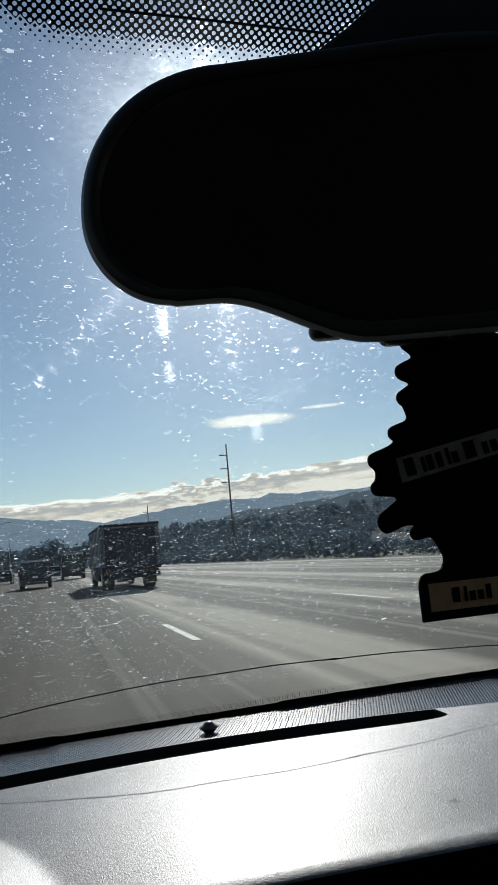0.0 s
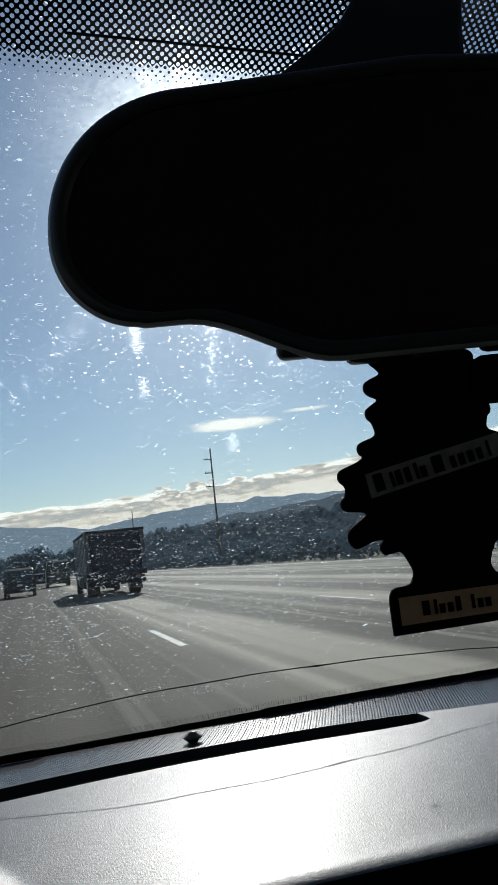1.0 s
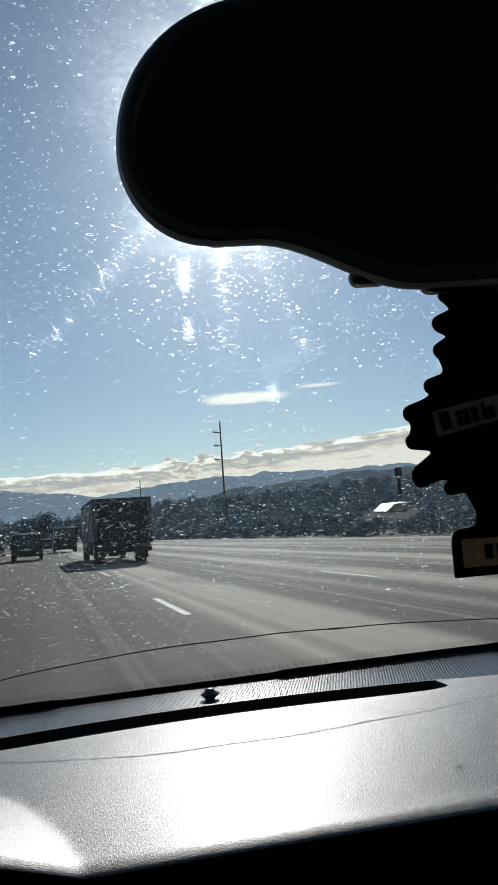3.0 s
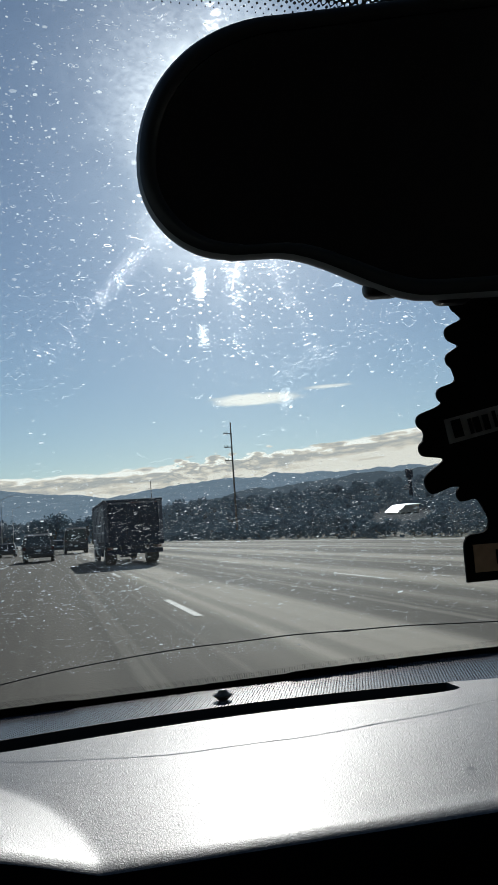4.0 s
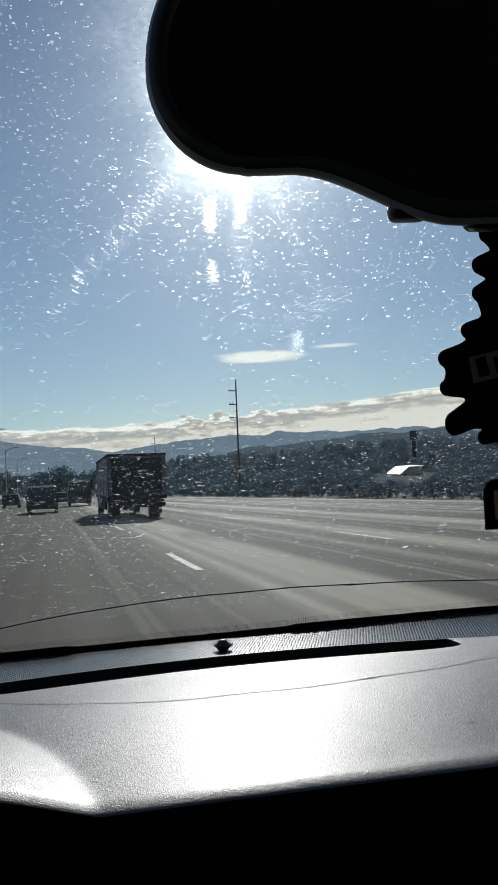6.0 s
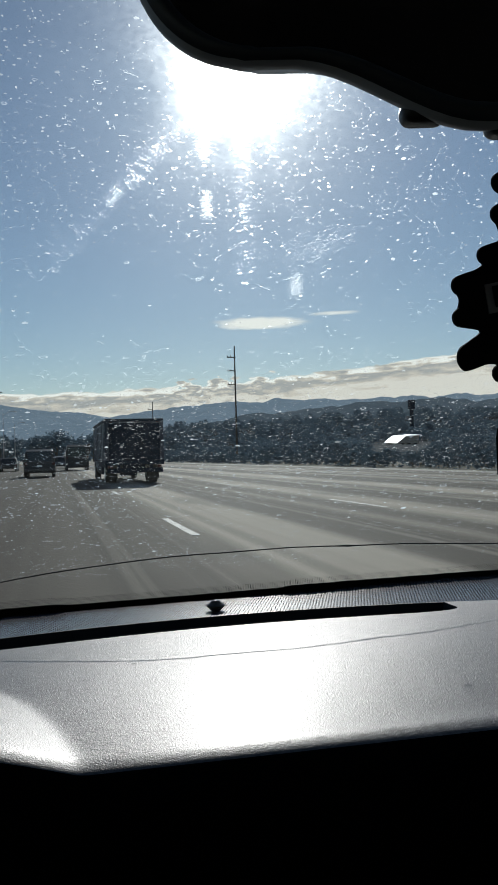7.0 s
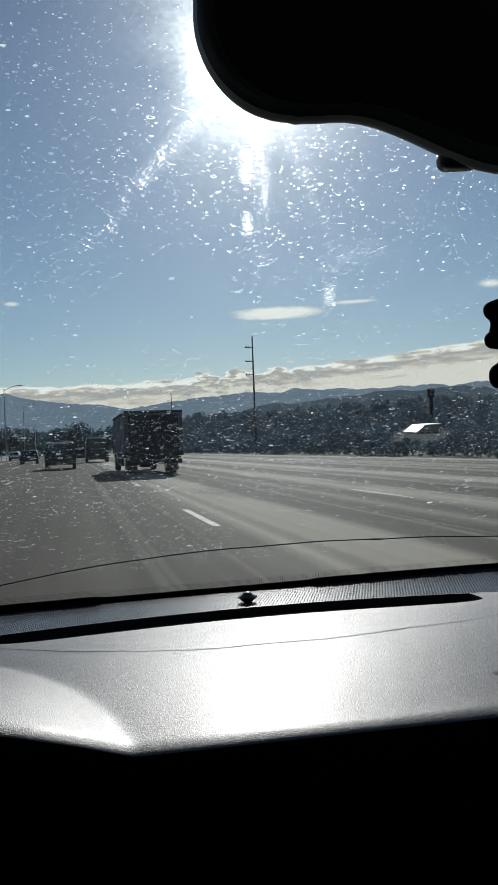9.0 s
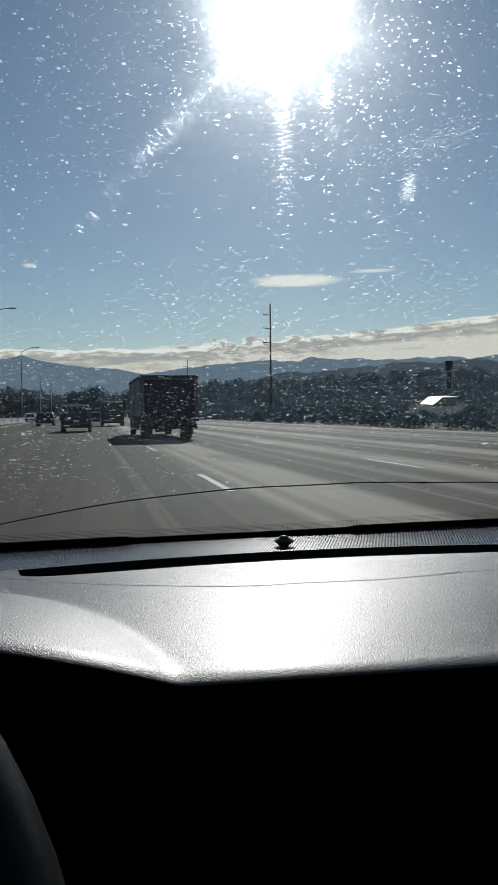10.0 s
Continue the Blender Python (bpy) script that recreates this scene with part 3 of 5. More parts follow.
def dotted_screen():
    """Black enamel with a lattice of round clear dots, fading to loose black dots at its lower edge."""
    bm = bmesh.new()
    px, off = 0.0029, SLOPE * -0.0006
    py = px * 0.5 * 0.83
    hole = 0.00072

    def put(x, y):
        return Vector((x, y, glass_z(x, y))) + off

    rows_n = int((0.161 - 0.02) / py)
    for j in range(rows_n):
        y = 0.161 - j * py
        for i in range(-56, 83):
            x = i * px + (px / 2 if j % 2 else 0)
            if x < -0.16 or x > 0.24 or y > frit_edge(x):
                continue
            depth = frit_edge(x) - y
            if depth < 0.0046:
                r = 0.00026 + 0.00008 * depth / 0.001
                bm.faces.new([bm.verts.new(put(x + r * math.cos(a * math.pi / 4), y + 0.83 * r * math.sin(a * math.pi / 4))) for a in range(8)])
                continue
            h = hole * (1.0 - 0.12 * step(depth, 0.01, 0.03))
            cell = [(px / 2, 0), (0, py), (-px / 2, 0), (0, -py)]
            ring_o, ring_i = [], []
            for q in range(4):
                (ax, ay), (bx, by) = cell[q], cell[(q + 1) % 4]
                for f in (0, 0.5):
                    ring_o.append(bm.verts.new(put(x + ax + (bx - ax) * f, y + ay + (by - ay) * f)))
                    ang = math.pi / 2 * (q + f)
                    ring_i.append(bm.verts.new(put(x + h * math.cos(ang), y + 0.83 * h * math.sin(ang))))
            for q in range(8):
                bm.faces.new((ring_o[q], ring_o[(q + 1) % 8], ring_i[(q + 1) % 8], ring_i[q]))
    return bm


tagged(part("frit_screen", dotted_screen(), M_FRIT, windshield, "black enamel screen of round dots"), kind="stuff")


def glass_curve(points, r, lift=-0.001, n=6):
    """A fine tube that follows the glass through (x, y) points."""
    bm = bmesh.new()
    rings = []
    for i, (x, y) in enumerate(points):
        c = Vector((x, y, glass_z(x, y))) + SLOPE * lift
        rr = r(i) if callable(r) else r
        rings.append([bm.verts.new(c + Vector((0, math.cos(a * 2 * math.pi / n), math.sin(a * 2 * math.pi / n))) * rr) for a in range(n)])
    for a, b in zip(rings, rings[1:]):
        for q in range(n):
            bm.faces.new((a[q], a[(q + 1) % n], b[(q + 1) % n], b[q]))
    return bm


def crack_y(x):
    bow = 1.05 * (x - 0.02) ** 2 if x < 0.02 else 0.33 * max(0, x - 0.05) ** 2
    return 0.568 + bow - 0.02 * min(0.3, max(0.0, x)) + 0.0006 * math.sin(60 * x) + 0.0007 * noise.noise((x * 40, 0, 3))


xs = spans(-0.5, 0.6, 260)
part("crack", glass_curve([(x, crack_y(x)) for x in xs], lambda i: 0.00056 * (1 + 0.9 * math.exp(-((xs[i] - 0.126) / 0.005) ** 2))), M_SLOT, windshield, "long thin dark crack")
part("antenna_wire", glass_curve([(x, 0.1505 + 0.010 * step(-x, 0.09, 0.16)) for x in spans(-0.09, 0.2, 60)], 0.00045, -0.0012), M_SLOT, windshield, "thin dark wire in the dotted band")


def border_edge(x):
    return 0.698 - 0.12 * x * x - 0.035 * max(0.0, x - 0.03) + float(np.interp(x, (-0.118, -0.108, 0.104, 0.112), (-0.006, 0.0, 0.0, -0.005)))


def lower_border():
    """The black enamel and sealant along the foot of the glass, with a ragged upper edge."""
    bm = bmesh.new()
    xs = spans(-0.72, 0.72, 480)
    lo, hi = [], []
    for x in xs:
        edge = border_edge(x)
        rag = 0.0014 * noise.noise((x * 55, 1, 0)) + 0.0009 * noise.noise((x * 260, 5, 0))
        y = edge + rag
        hi.append(bm.verts.new(Vector((x, y, glass_z(x, y))) + SLOPE * -0.0008))
        low = 0.726 - 0.12 * x * x
        lo.append(bm.verts.new(Vector((x, low, glass_z(x, low))) + SLOPE * -0.0008))
    for i in range(len(xs) - 1):
        bm.faces.new((lo[i], lo[i + 1], hi[i + 1], hi[i]))
    return bm


part("lower_border", lower_border(), M_SEAL, windshield, "black ragged sealant along the foot of the glass")


def fringe():
    """Fine dots that fade out above the lower border."""
    bm = bmesh.new()
    for j in range(6):
        y0 = -0.0012 - j * 0.0043
        r = 0.00088 - 0.00003 * j
        for i in range(-220, 260):
            x = (i + (j % 2) * 0.5) * 0.0025
            y = y0 + border_edge(x)
            c = Vector((x, y, glass_z(x, y))) + SLOPE * -0.0008
            bm.faces.new([bm.verts.new(c + Vector((r * math.cos(a * math.pi / 3), 1.1 * r * math.sin(a * math.pi / 3), -0.495 * r * math.sin(a * math.pi / 3)))) for a in range(6)])
    return bm


tagged(part("frit_fringe", fringe(), M_SEAL, windshield, "fine black dots along the border"), kind="stuff")


# worn patches of cross scratches, dense to stand in for sun glints: from x, y to x, y on the glass, width, lean, count
SCRATCH_GLINTS = [
    (-0.0590, 0.253, -0.0565, 0.266, 0.0015, 0.05, 1150), (-0.0530, 0.281, -0.0505, 0.291, 0.0013, 0.05, 850),
    (0.000, 0.318, 0.004, 0.329, 0.0018, 0.1, 1000), (-0.012, 0.310, 0.018, 0.296, 0.0048, 0.55, 420),
]


def specks():
    """Dried water spots, rings, dust and hair scratches on the outside of the glass."""
    rnd = random.Random(11)
    bm = bmesh.new()
    tx, tv = Vector((1, 0, 0)), Vector((0, -1, 0.66)).normalized()

    def at(x, y):
        return Vector((x, y, glass_z(x, y))) + SLOPE * 0.0056

    def disc(x, y, rx, ry, n, inner=0.0):
        c, rot = at(x, y), rnd.random() * 6.28
        outer, inside = [], []
        for k in range(n):
            a = rot + k * 2 * math.pi / n
            w = rnd.uniform(0.82, 1.12)
            ex, ey = tx * rx * w * math.cos(a), tv * ry * w * math.sin(a)
            outer.append(bm.verts.new(c + ex + ey))
            if inner:
                q = inner * rnd.uniform(0.92, 1.08)
                inside.append(bm.verts.new(c + ex * q + ey * q))
        if inner:
            gap = rnd.randrange(n)
            for k in range(n):
                if k != gap:
                    bm.faces.new((outer[k], outer[(k + 1) % n], inside[(k + 1) % n], inside[k]))
        else:
            bm.faces.new(outer)

    for _ in range(110000):
        x, y = rnd.uniform(-0.34, 0.46), rnd.uniform(0.10, 0.63)
        dense = noise.noise((x * 16, y * 16, 2)) + 0.5 * noise.noise((x * 50, y * 50, 7)) + 0.5 * step(y, 0.36, 0.42) * step(0.52 - y, 0, 0.05)
        dense += 0.45 * step(0.34 - y, 0.0, 0.08) - 0.7 * step(y, 0.485, 0.53)
        dense -= 0.55 * step(y, 0.26, 0.33) * (1 - step(y, 0.37, 0.42)) * (0.6 + 0.4 * step(-x, 0.02, 0.10))
        if dense < rnd.uniform(-1.0, 0.6):
            continue
        s = 0.00016 * math.exp(rnd.gauss(0.0, 0.55))
        disc(x, y, s * rnd.uniform(0.8, 2.2), s, 5)
    for _ in range(16000):
        x, y = rnd.uniform(-0.34, 0.46), rnd.uniform(0.14, 0.62)
        if noise.noise((x * 12, y * 12, 9)) < rnd.uniform(-0.5, 0.4):
            continue
        s = 0.00034 * math.exp(rnd.gauss(0.0, 0.4))
        disc(x, y, s * rnd.uniform(1.0, 2.0), s * 0.9, 13, rnd.uniform(0.7, 0.9))
    for _ in range(3200):
        x, y = rnd.uniform(-0.3, 0.42), rnd.uniform(0.36, 0.56)
        s = 0.00054 * math.exp(rnd.gauss(0.0, 0.35))
        disc(x, y, s * rnd.uniform(1.2, 2.2), s * 0.8, 13, rnd.uniform(0.6, 0.85))
    for x0, y0, x1, y1, wide, lean, count in SCRATCH_GLINTS:
        for _ in range(count):
            f = rnd.random()
            x, y = x0 + (x1 - x0) * f + rnd.gauss(0, wide), y0 + (y1 - y0) * f + rnd.gauss(0, 0.9 * wide)
            l, w = min(wide, 0.0026) * rnd.uniform(0.15, 0.6), rnd.uniform(0.000025, 0.00007)
            c, d = at(x, y), (tx + tv * (lean + rnd.gauss(0, 0.08))).normalized()
            e = SLOPE.cross(d)
            bm.faces.new([bm.verts.new(c + q) for q in (-d * l, e * w, d * l, -e * w)])
    # bunches of hair scratches that follow the wiper's sweep
    for _ in range(90):
        cx, cy = rnd.uniform(-0.25, 0.35), rnd.uniform(0.16, 0.5)
        lean = 0.35 * (cx - 0.05) + rnd.gauss(0, 0.05)
        for _ in range(rnd.randrange(6, 22)):
            x, y = cx + rnd.gauss(0, 0.012), cy + rnd.gauss(0, 0.009)
            l, w = rnd.uniform(0.0006, 0.003), rnd.uniform(0.00004, 0.0001)
            c, d = at(x, y), (tx + tv * lean).normalized()
            e = SLOPE.cross(d)
            bm.faces.new([bm.verts.new(c + q) for q in (-d * l, e * w, d * l, -e * w)])
    return bm


tagged(part("dried_spots", specks(), M_SPECK, windshield, "pale dried water spots and dust"), kind="stuff")


# ---- the dashboard ----
def band_low(x):
    return 0.612 - 0.45 * min(abs(x), 0.22) ** 2 - 0.3 * max(0, abs(x) - 0.22)


def slot_gap(x):
    return (0.045 + 0.55 * min(abs(x), 0.22) ** 2) * max(0.0, 1 - ((x - 0.012) / 0.217) ** 2) ** 0.22


def hood_rise(x, y):
    """The cowl over the instruments, which swells out of the dash before the driver."""
    d = 1 - math.hypot((x + 0.333) / 0.2254, (y - 0.28) / 0.258)
    d = 0.5 * (d + math.hypot(d, 0.008)) - 0.0002
    return 0.072 * d - 0.034 * d * d


def edge_y(x):
    """The near edge of the pad, which runs a little askew."""
    return 0.316 - 0.066 * min(0.3, max(-0.3, x))


def dash_top(x, y):
    z = 0.979 + 0.0055 * math.sin(math.pi * min(1, max(0, (y - 0.33) / 0.25)))
    e = max(0, edge_y(x) + 0.012 - y)
    z -= 20.0 * e * e
    z -= 0.03 * max(0, abs(x) - 0.3) ** 1.5
    return z + hood_rise(x, y)


dashboard = thing("dashboard", "grey-black grained vinyl dashboard glaring in low sun", "dashboard", kind="structure")
xs = spans(-0.72, 0.72, 320)
prof = spans(0, 1, 72)


def dash_point(x, s):
    top_y = band_low(x) - slot_gap(x)
    y = top_y + (edge_y(x) - top_y) * s
    return (x, y, dash_top(x, y))


bm = sheet(dash_point, xs, prof)
bm.verts.ensure_lookup_table()
# the roll over the near edge, and the face below it, both coloured near-black for shade
front = [bm.verts[(i + 1) * len(prof) - 1] for i in range(len(xs))]
last = front
for k in range(1, 9):
    a = k / 8 * 1.25 + 0.32
    ring = []
    for v in front:
        r = 0.009
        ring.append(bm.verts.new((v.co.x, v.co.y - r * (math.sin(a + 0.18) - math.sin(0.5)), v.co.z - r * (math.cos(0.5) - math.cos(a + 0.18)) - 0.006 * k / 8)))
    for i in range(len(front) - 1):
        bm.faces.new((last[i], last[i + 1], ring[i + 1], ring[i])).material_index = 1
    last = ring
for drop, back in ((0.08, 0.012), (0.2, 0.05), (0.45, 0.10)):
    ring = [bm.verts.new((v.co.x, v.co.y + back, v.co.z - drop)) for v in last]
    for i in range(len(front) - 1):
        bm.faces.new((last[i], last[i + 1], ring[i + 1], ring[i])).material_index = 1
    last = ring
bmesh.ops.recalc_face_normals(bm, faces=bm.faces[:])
part("top_pad", bm, [M_VINYL, M_SHADE_BLACK], dashboard, "pebble-grained grey-black vinyl pad", smooth=True)
# the lip along the slot, the slot and the pricked band before the glass
bm = sheet(lambda x, s: (x, band_low(x) - slot_gap(x) + 0.0004, dash_top(x, band_low(x) - slot_gap(x)) - 0.02 * s), xs, [0, 0.3, 1])
part("slot_wall", bm, M_SLOT, dashboard)
part("defroster_slot", sheet(lambda x, s: (x, band_low(x) - slot_gap(x) - 0.01 + (slot_gap(x) + 0.02) * s, 0.962), spans(-0.72, 0.72, 60), [0, 1]), M_SLOT, dashboard, "deep black defroster slot")


def band_point(x, s):
    lo, hi = band_low(x), 0.690 - 0.12 * x * x
    y = lo + (hi - lo) * s
    return (x, y, 0.9785 - (0.001 - 0.0055 * step(x, 0.05, 0.35)) * s + hood_rise(x, y) * 0.4)


# the band's riser is coloured slot black for the shade it lies in
part("slot_back", sheet(lambda x, s: (x, band_low(x) + 0.0002, 0.9783 + hood_rise(x, band_low(x)) * 0.4 - 0.017 * s), xs, [0, 1]), M_SLOT, dashboard)
bm = sheet(band_point, xs, spans(0, 1, 6))
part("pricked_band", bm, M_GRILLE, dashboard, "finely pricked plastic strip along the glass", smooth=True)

bm = sheet(lambda x, s: (x, band_low(x) - slot_gap(x) * 0.86 + 0.0008 * s, 0.9795 - 0.006 * (1 - s)), spans(-0.19, 0.19, 60), [0, 0.5, 1])
part("slot_lip", bm, M_BEZEL, dashboard, "thin shiny lip inside the slot")

# sun sensor on the band
sensor = thing("sun_sensor", "small dark domed sun sensor on the dashboard", "sensor", pose(0.0225, 0.636, 0.9832))
bm = bmesh.new()
prof_s = [(0.0, 0.0050), (0.0022, 0.0049), (0.0040, 0.0042), (0.0050, 0.0026), (0.0068, 0.0014), (0.0092, 0.0004), (0.0094, -0.0002), (0.0086, -0.0008)]
rings = [[bm.verts.new((r * math.cos(a * math.pi / 12), r * math.sin(a * math.pi / 12), z)) for a in range(24)] for r, z in prof_s[1:]]
tip = bm.verts.new((0, 0, prof_s[0][1]))
for k in range(24):
    bm.faces.new((tip, rings[0][k], rings[0][(k + 1) % 24]))
for a, b in zip(rings, rings[1:]):
    for k in range(24):
        bm.faces.new((a[k], b[k], b[(k + 1) % 24], a[(k + 1) % 24]))
part("dome", bm, M_LENS, sensor, "glossy smoked dome", smooth=True)
# collar tapered downwards to stand in for the dome's reflection
part("collar", tube((0, 0, -0.0052), (0, 0, -0.0008), 0.0036, 0.0086, 24), M_BLACK, sensor)

# ---- the rear-view mirror ----
MU = Vector((0.96593, -0.25882, 0))
MN = Vector((-0.25799, -0.96285, -0.07975))       # towards the driver
MV = Vector((-0.02064, -0.07703, 0.99682))
MIRROR_AT = Matrix.Translation((-0.037, 0.1348, 1.2047)) @ Matrix(((MU.x, -MN.x, MV.x, 0), (MU.y, -MN.y, MV.y, 0), (MU.z, -MN.z, MV.z, 0), (0, 0, 0, 1)))
MID = 0.052


def mirror_outline(inset=0.0, n=20):
    """Long shape with big round upper corners, tighter lower ones and a belly in the middle of its lower edge."""
    half = []
    w = 0.1165
    for k in range(n + 1):                                # lower edge, from the middle outwards
        x = (w - 0.026) * k / n
        half.append((x, 0.0105 - 0.0160 * step(0.079 - x, 0.0, 0.047)))
    for k in range(1, n):                                 # lower corner
        a = math.pi / 2 * k / n
        half.append((w - 0.026 + 0.026 * math.sin(a), 0.0385 - 0.0275 * math.cos(a)))
    for k in range(n + 1):                                # upper corner
        a = math.pi / 2 * k / n
        half.append((w - 0.046 + 0.046 * math.cos(a) ** 0.94, 0.0385 + 0.0455 * math.sin(a) ** 0.94))
    for k in range(1, n):                                 # upper edge, back to the middle
        x = (w - 0.046) * (1 - k / n)
        half.append((x, 0.0840 + 0.0045 * (k / n)))
    ring = half + [(-x, z) for x, z in reversed(half[1:])]
    out = []
    for x, z in ring:
        kx = (w - inset) / w
        kz = (0.0465 - inset) / 0.0465
        out.append((x * kx, 0.0395 + (z - 0.0395) * kz))
    return out


mirror = thing("rear_view_mirror", "black rear-view mirror in deep shade above the dashboard", "mirror", MIRROR_AT)


def lofted(levels, edge=()):
    """A shell through the outline at several insets and depths; the steps named in edge take the second material."""
    bm = bmesh.new()
    rings = [[bm.verts.new((MID + x, y, z)) for x, z in mirror_outline(i)] for i, y in levels]
    for n, (a, b) in enumerate(zip(rings, rings[1:])):
        for k in range(len(a)):
            bm.faces.new((a[k], a[(k + 1) % len(a)], b[(k + 1) % len(a)], b[k])).material_index = 1 if n in edge else 0
    bm.faces.new(rings[-1])
    return bm


bm = lofted([(0.0060, -0.0003), (0.0052, -0.0016), (0.0036, -0.0021), (0.0012, -0.0006), (0.0003, 0.0008), (0.0, 0.0014), (0.0003, 0.0036), (0.0024, 0.0066), (0.0060, 0.014), (0.011, 0.020), (0.018, 0.026)], (3, 4, 5, 6, 7, 8))
bmesh.ops.recalc_face_normals(bm, faces=bm.faces[:])
part("housing", bm, [M_BEZEL, M_CHAMFER], mirror, "satin black plastic shell", smooth=True)
bm = bmesh.new()
bm.faces.new([bm.verts.new((MID + x, 0.0, z)) for x, z in mirror_outline(0.005)])
part("mirror_glass", bm, M_MIRROR, mirror, "dark silvered glass")
for k, u in enumerate((0.0065, 0.0275, 0.0485, 0.0695, 0.0905)):
    dip = -0.0008 if k in (0, 4) else -0.0042
    part("button", box((u - 0.0058, 0.001, dip - 0.0022), (u + 0.0058, 0.009, dip + 0.004), 0.0028, 4), M_BLACK, mirror, smooth=True)
# stem and foot
bm = prism([(0.0, 0.080), (0.090, 0.080), (0.0745, 0.090), (0.0755, 0.104), (0.078, 0.122), (0.042, 0.122), (0.034, 0.110), (0.023, 0.101), (0.010, 0.092)], 0.016, 0.002)
part("stem", bm, M_BLACK, mirror, "broad black stem cover", at=pose(0, 0.006, 0, -4, 0, 0))
part("ball_joint", tube((MID, 0.028, 0.05), (MID, 0.036, 0.09), 0.012, 0.009, 16), M_BLACK, mirror, smooth=True)
part("lower_bracket", box((0.067, 0.016, -0.0205), (0.122, 0.03, -0.0055), 0.0012), M_SHADE_BLACK, mirror, "dark box below the shell")
part("lower_clip", box((0.080, 0.016, -0.0058), (0.090, 0.03, 0.002), 0.0006), M_BLACK, mirror)

# ---- the card tree ----
freshener = thing("air_freshener", "black card air freshener cut as a fir tree", "air freshener", pose(0.0221, 0.151, 1.1279))


def fir_outline():
    """Half outline from foot to tip by tiers: tip half-width, tip height, notch half-width, notch height."""
    half = [(24.5, -13.4), (24.5, 1.4), (16.2, 1.7), (14.2, 5.5), (16.0, 9.6), (18.0, 13.0)]
    tiers = [(25.2, 14.4, 26.8, 17.0, 3.2), (36.0, 18.6, 27.4, 26.2, 5.0), (37.0, 29.4, 34.6, 34.2, 3.2), (37.0, 38.2, 29.2, 42.8, 3.4), (28.8, 46.8, 21.0, 51.2, 3.2), (24.2, 58.4, 18.6, 63.2, 3.4), (23.6, 67.2, 16.4, 72.2, 3.6), (20.5, 77.0, 13.0, 81.5, 3.4), (15.5, 86.5, 8.0, 91.0, 3.2)]
    for tip_w, tip_h, in_w, in_h, r in tiers:
        for a in (-75, -45, -15, 15, 45, 75):
            half.append((tip_w - r * 0.75 + r * 0.75 * math.cos(radians(a)), tip_h + r * 0.8 * math.sin(radians(a))))
        half.append((in_w, in_h))
    half += [(7.5, 96.0), (5.0, 101.0), (2.0, 104.5)]
    for _ in range(2):
        soft = [half[0]]
        for (ax, az), (bx, bz) in zip(half, half[1:]):
            soft += [(ax * 0.8 + bx * 0.2, az * 0.8 + bz * 0.2), (ax * 0.2 + bx * 0.8, az * 0.2 + bz * 0.8)]
        half = soft + [half[-1]]
    return [(-x * 0.001, z * 0.001) for x, z in half] + [(x * 0.001, z * 0.001) for x, z in reversed(half)]


part("card", prism(fir_outline(), 0.001), M_CARD, freshener, "matt black die-cut card")
part("printed_band", prism([(-0.0262, 0.0305), (0.026, 0.0415), (0.0248, 0.0495), (-0.0274, 0.0385)], 0.0003), M_CARD_BAND, freshener, "pale slanted band", at=pose(0, -0.0004, 0))
bars = [(-0.0235, 0.0035, 0.0058), (-0.0185, 0.0012, 0.005), (-0.016, 0.0022, 0.005), (-0.0125, 0.0022, 0.005), (-0.009, 0.0012, 0.0055), (-0.0065, 0.0024, 0.0038), (-0.0005, 0.0042, 0.0058), (0.0055, 0.0020, 0.004), (0.009, 0.0024, 0.004), (0.0128, 0.0024, 0.004), (0.0165, 0.0022, 0.004), (0.0205, 0.001, 0.0055)]
for x, w, h in bars:
    part("print_bar", box((x - w / 2, -0.0009, -0.0027), (x + w / 2, -0.0006, -0.0027 + h)), M_CARD, freshener, at=pose(0, 0, 0.04, 0, -11.5, 0))
part("printed_tag", box((-0.0215, -0.0004, -0.0105), (0.0215, 0.0, -0.0018), 0.0), M_CARD_TAG, freshener, "tan printed tag")
for x, w, h in ((-0.0125, 0.0026, 0.0046), (-0.009, 0.001, 0.0046), (-0.0066, 0.002, 0.003), (-0.0036, 0.002, 0.003), (-0.0006, 0.0018, 0.0046), (0.005, 0.0011, 0.0046), (0.0077, 0.002, 0.003), (0.0107, 0.002, 0.003)):
    part("print_bar", box((x - w / 2, -0.0009, -0.0083), (x + w / 2, -0.0006, -0.0083 + h)), M_CARD, freshener)
part("cord", tube((0, 0.0008, 0.103), (0.0, 0.006, 0.150), 0.0006, n=6), M_CORD, freshener, "thin elastic cord")

# ---- the steering wheel ----
wheel = thing("steering_wheel", "dark leather steering wheel in shade before the dashboard", "steering wheel", pose(-0.355, 0.19, 0.905, 0, 0, 0) @ pose(0, 0, 0, 66, 0, 0))
bm = bmesh.new()
nR, nr = 72, 16
g = [[bm.verts.new(((0.19 + 0.0155 * math.cos(b)) * math.cos(a), (0.19 + 0.0155 * math.cos(b)) * math.sin(a), 0.018 * math.sin(b))) for b in (2 * math.pi * j / nr for j in range(nr))] for a in (2 * math.pi * i / nR for i in range(nR))]
for i in range(nR):
    for j in range(nr):
        bm.faces.new((g[i][j], g[(i + 1) % nR][j], g[(i + 1) % nR][(j + 1) % nr], g[i][(j + 1) % nr]))
part("rim", bm, M_RIM, wheel, "grained leather rim", smooth=True)
part("hub", box((-0.075, -0.06, -0.05), (0.075, 0.055, -0.005), 0.02, 3), M_BLACK, wheel, smooth=True)
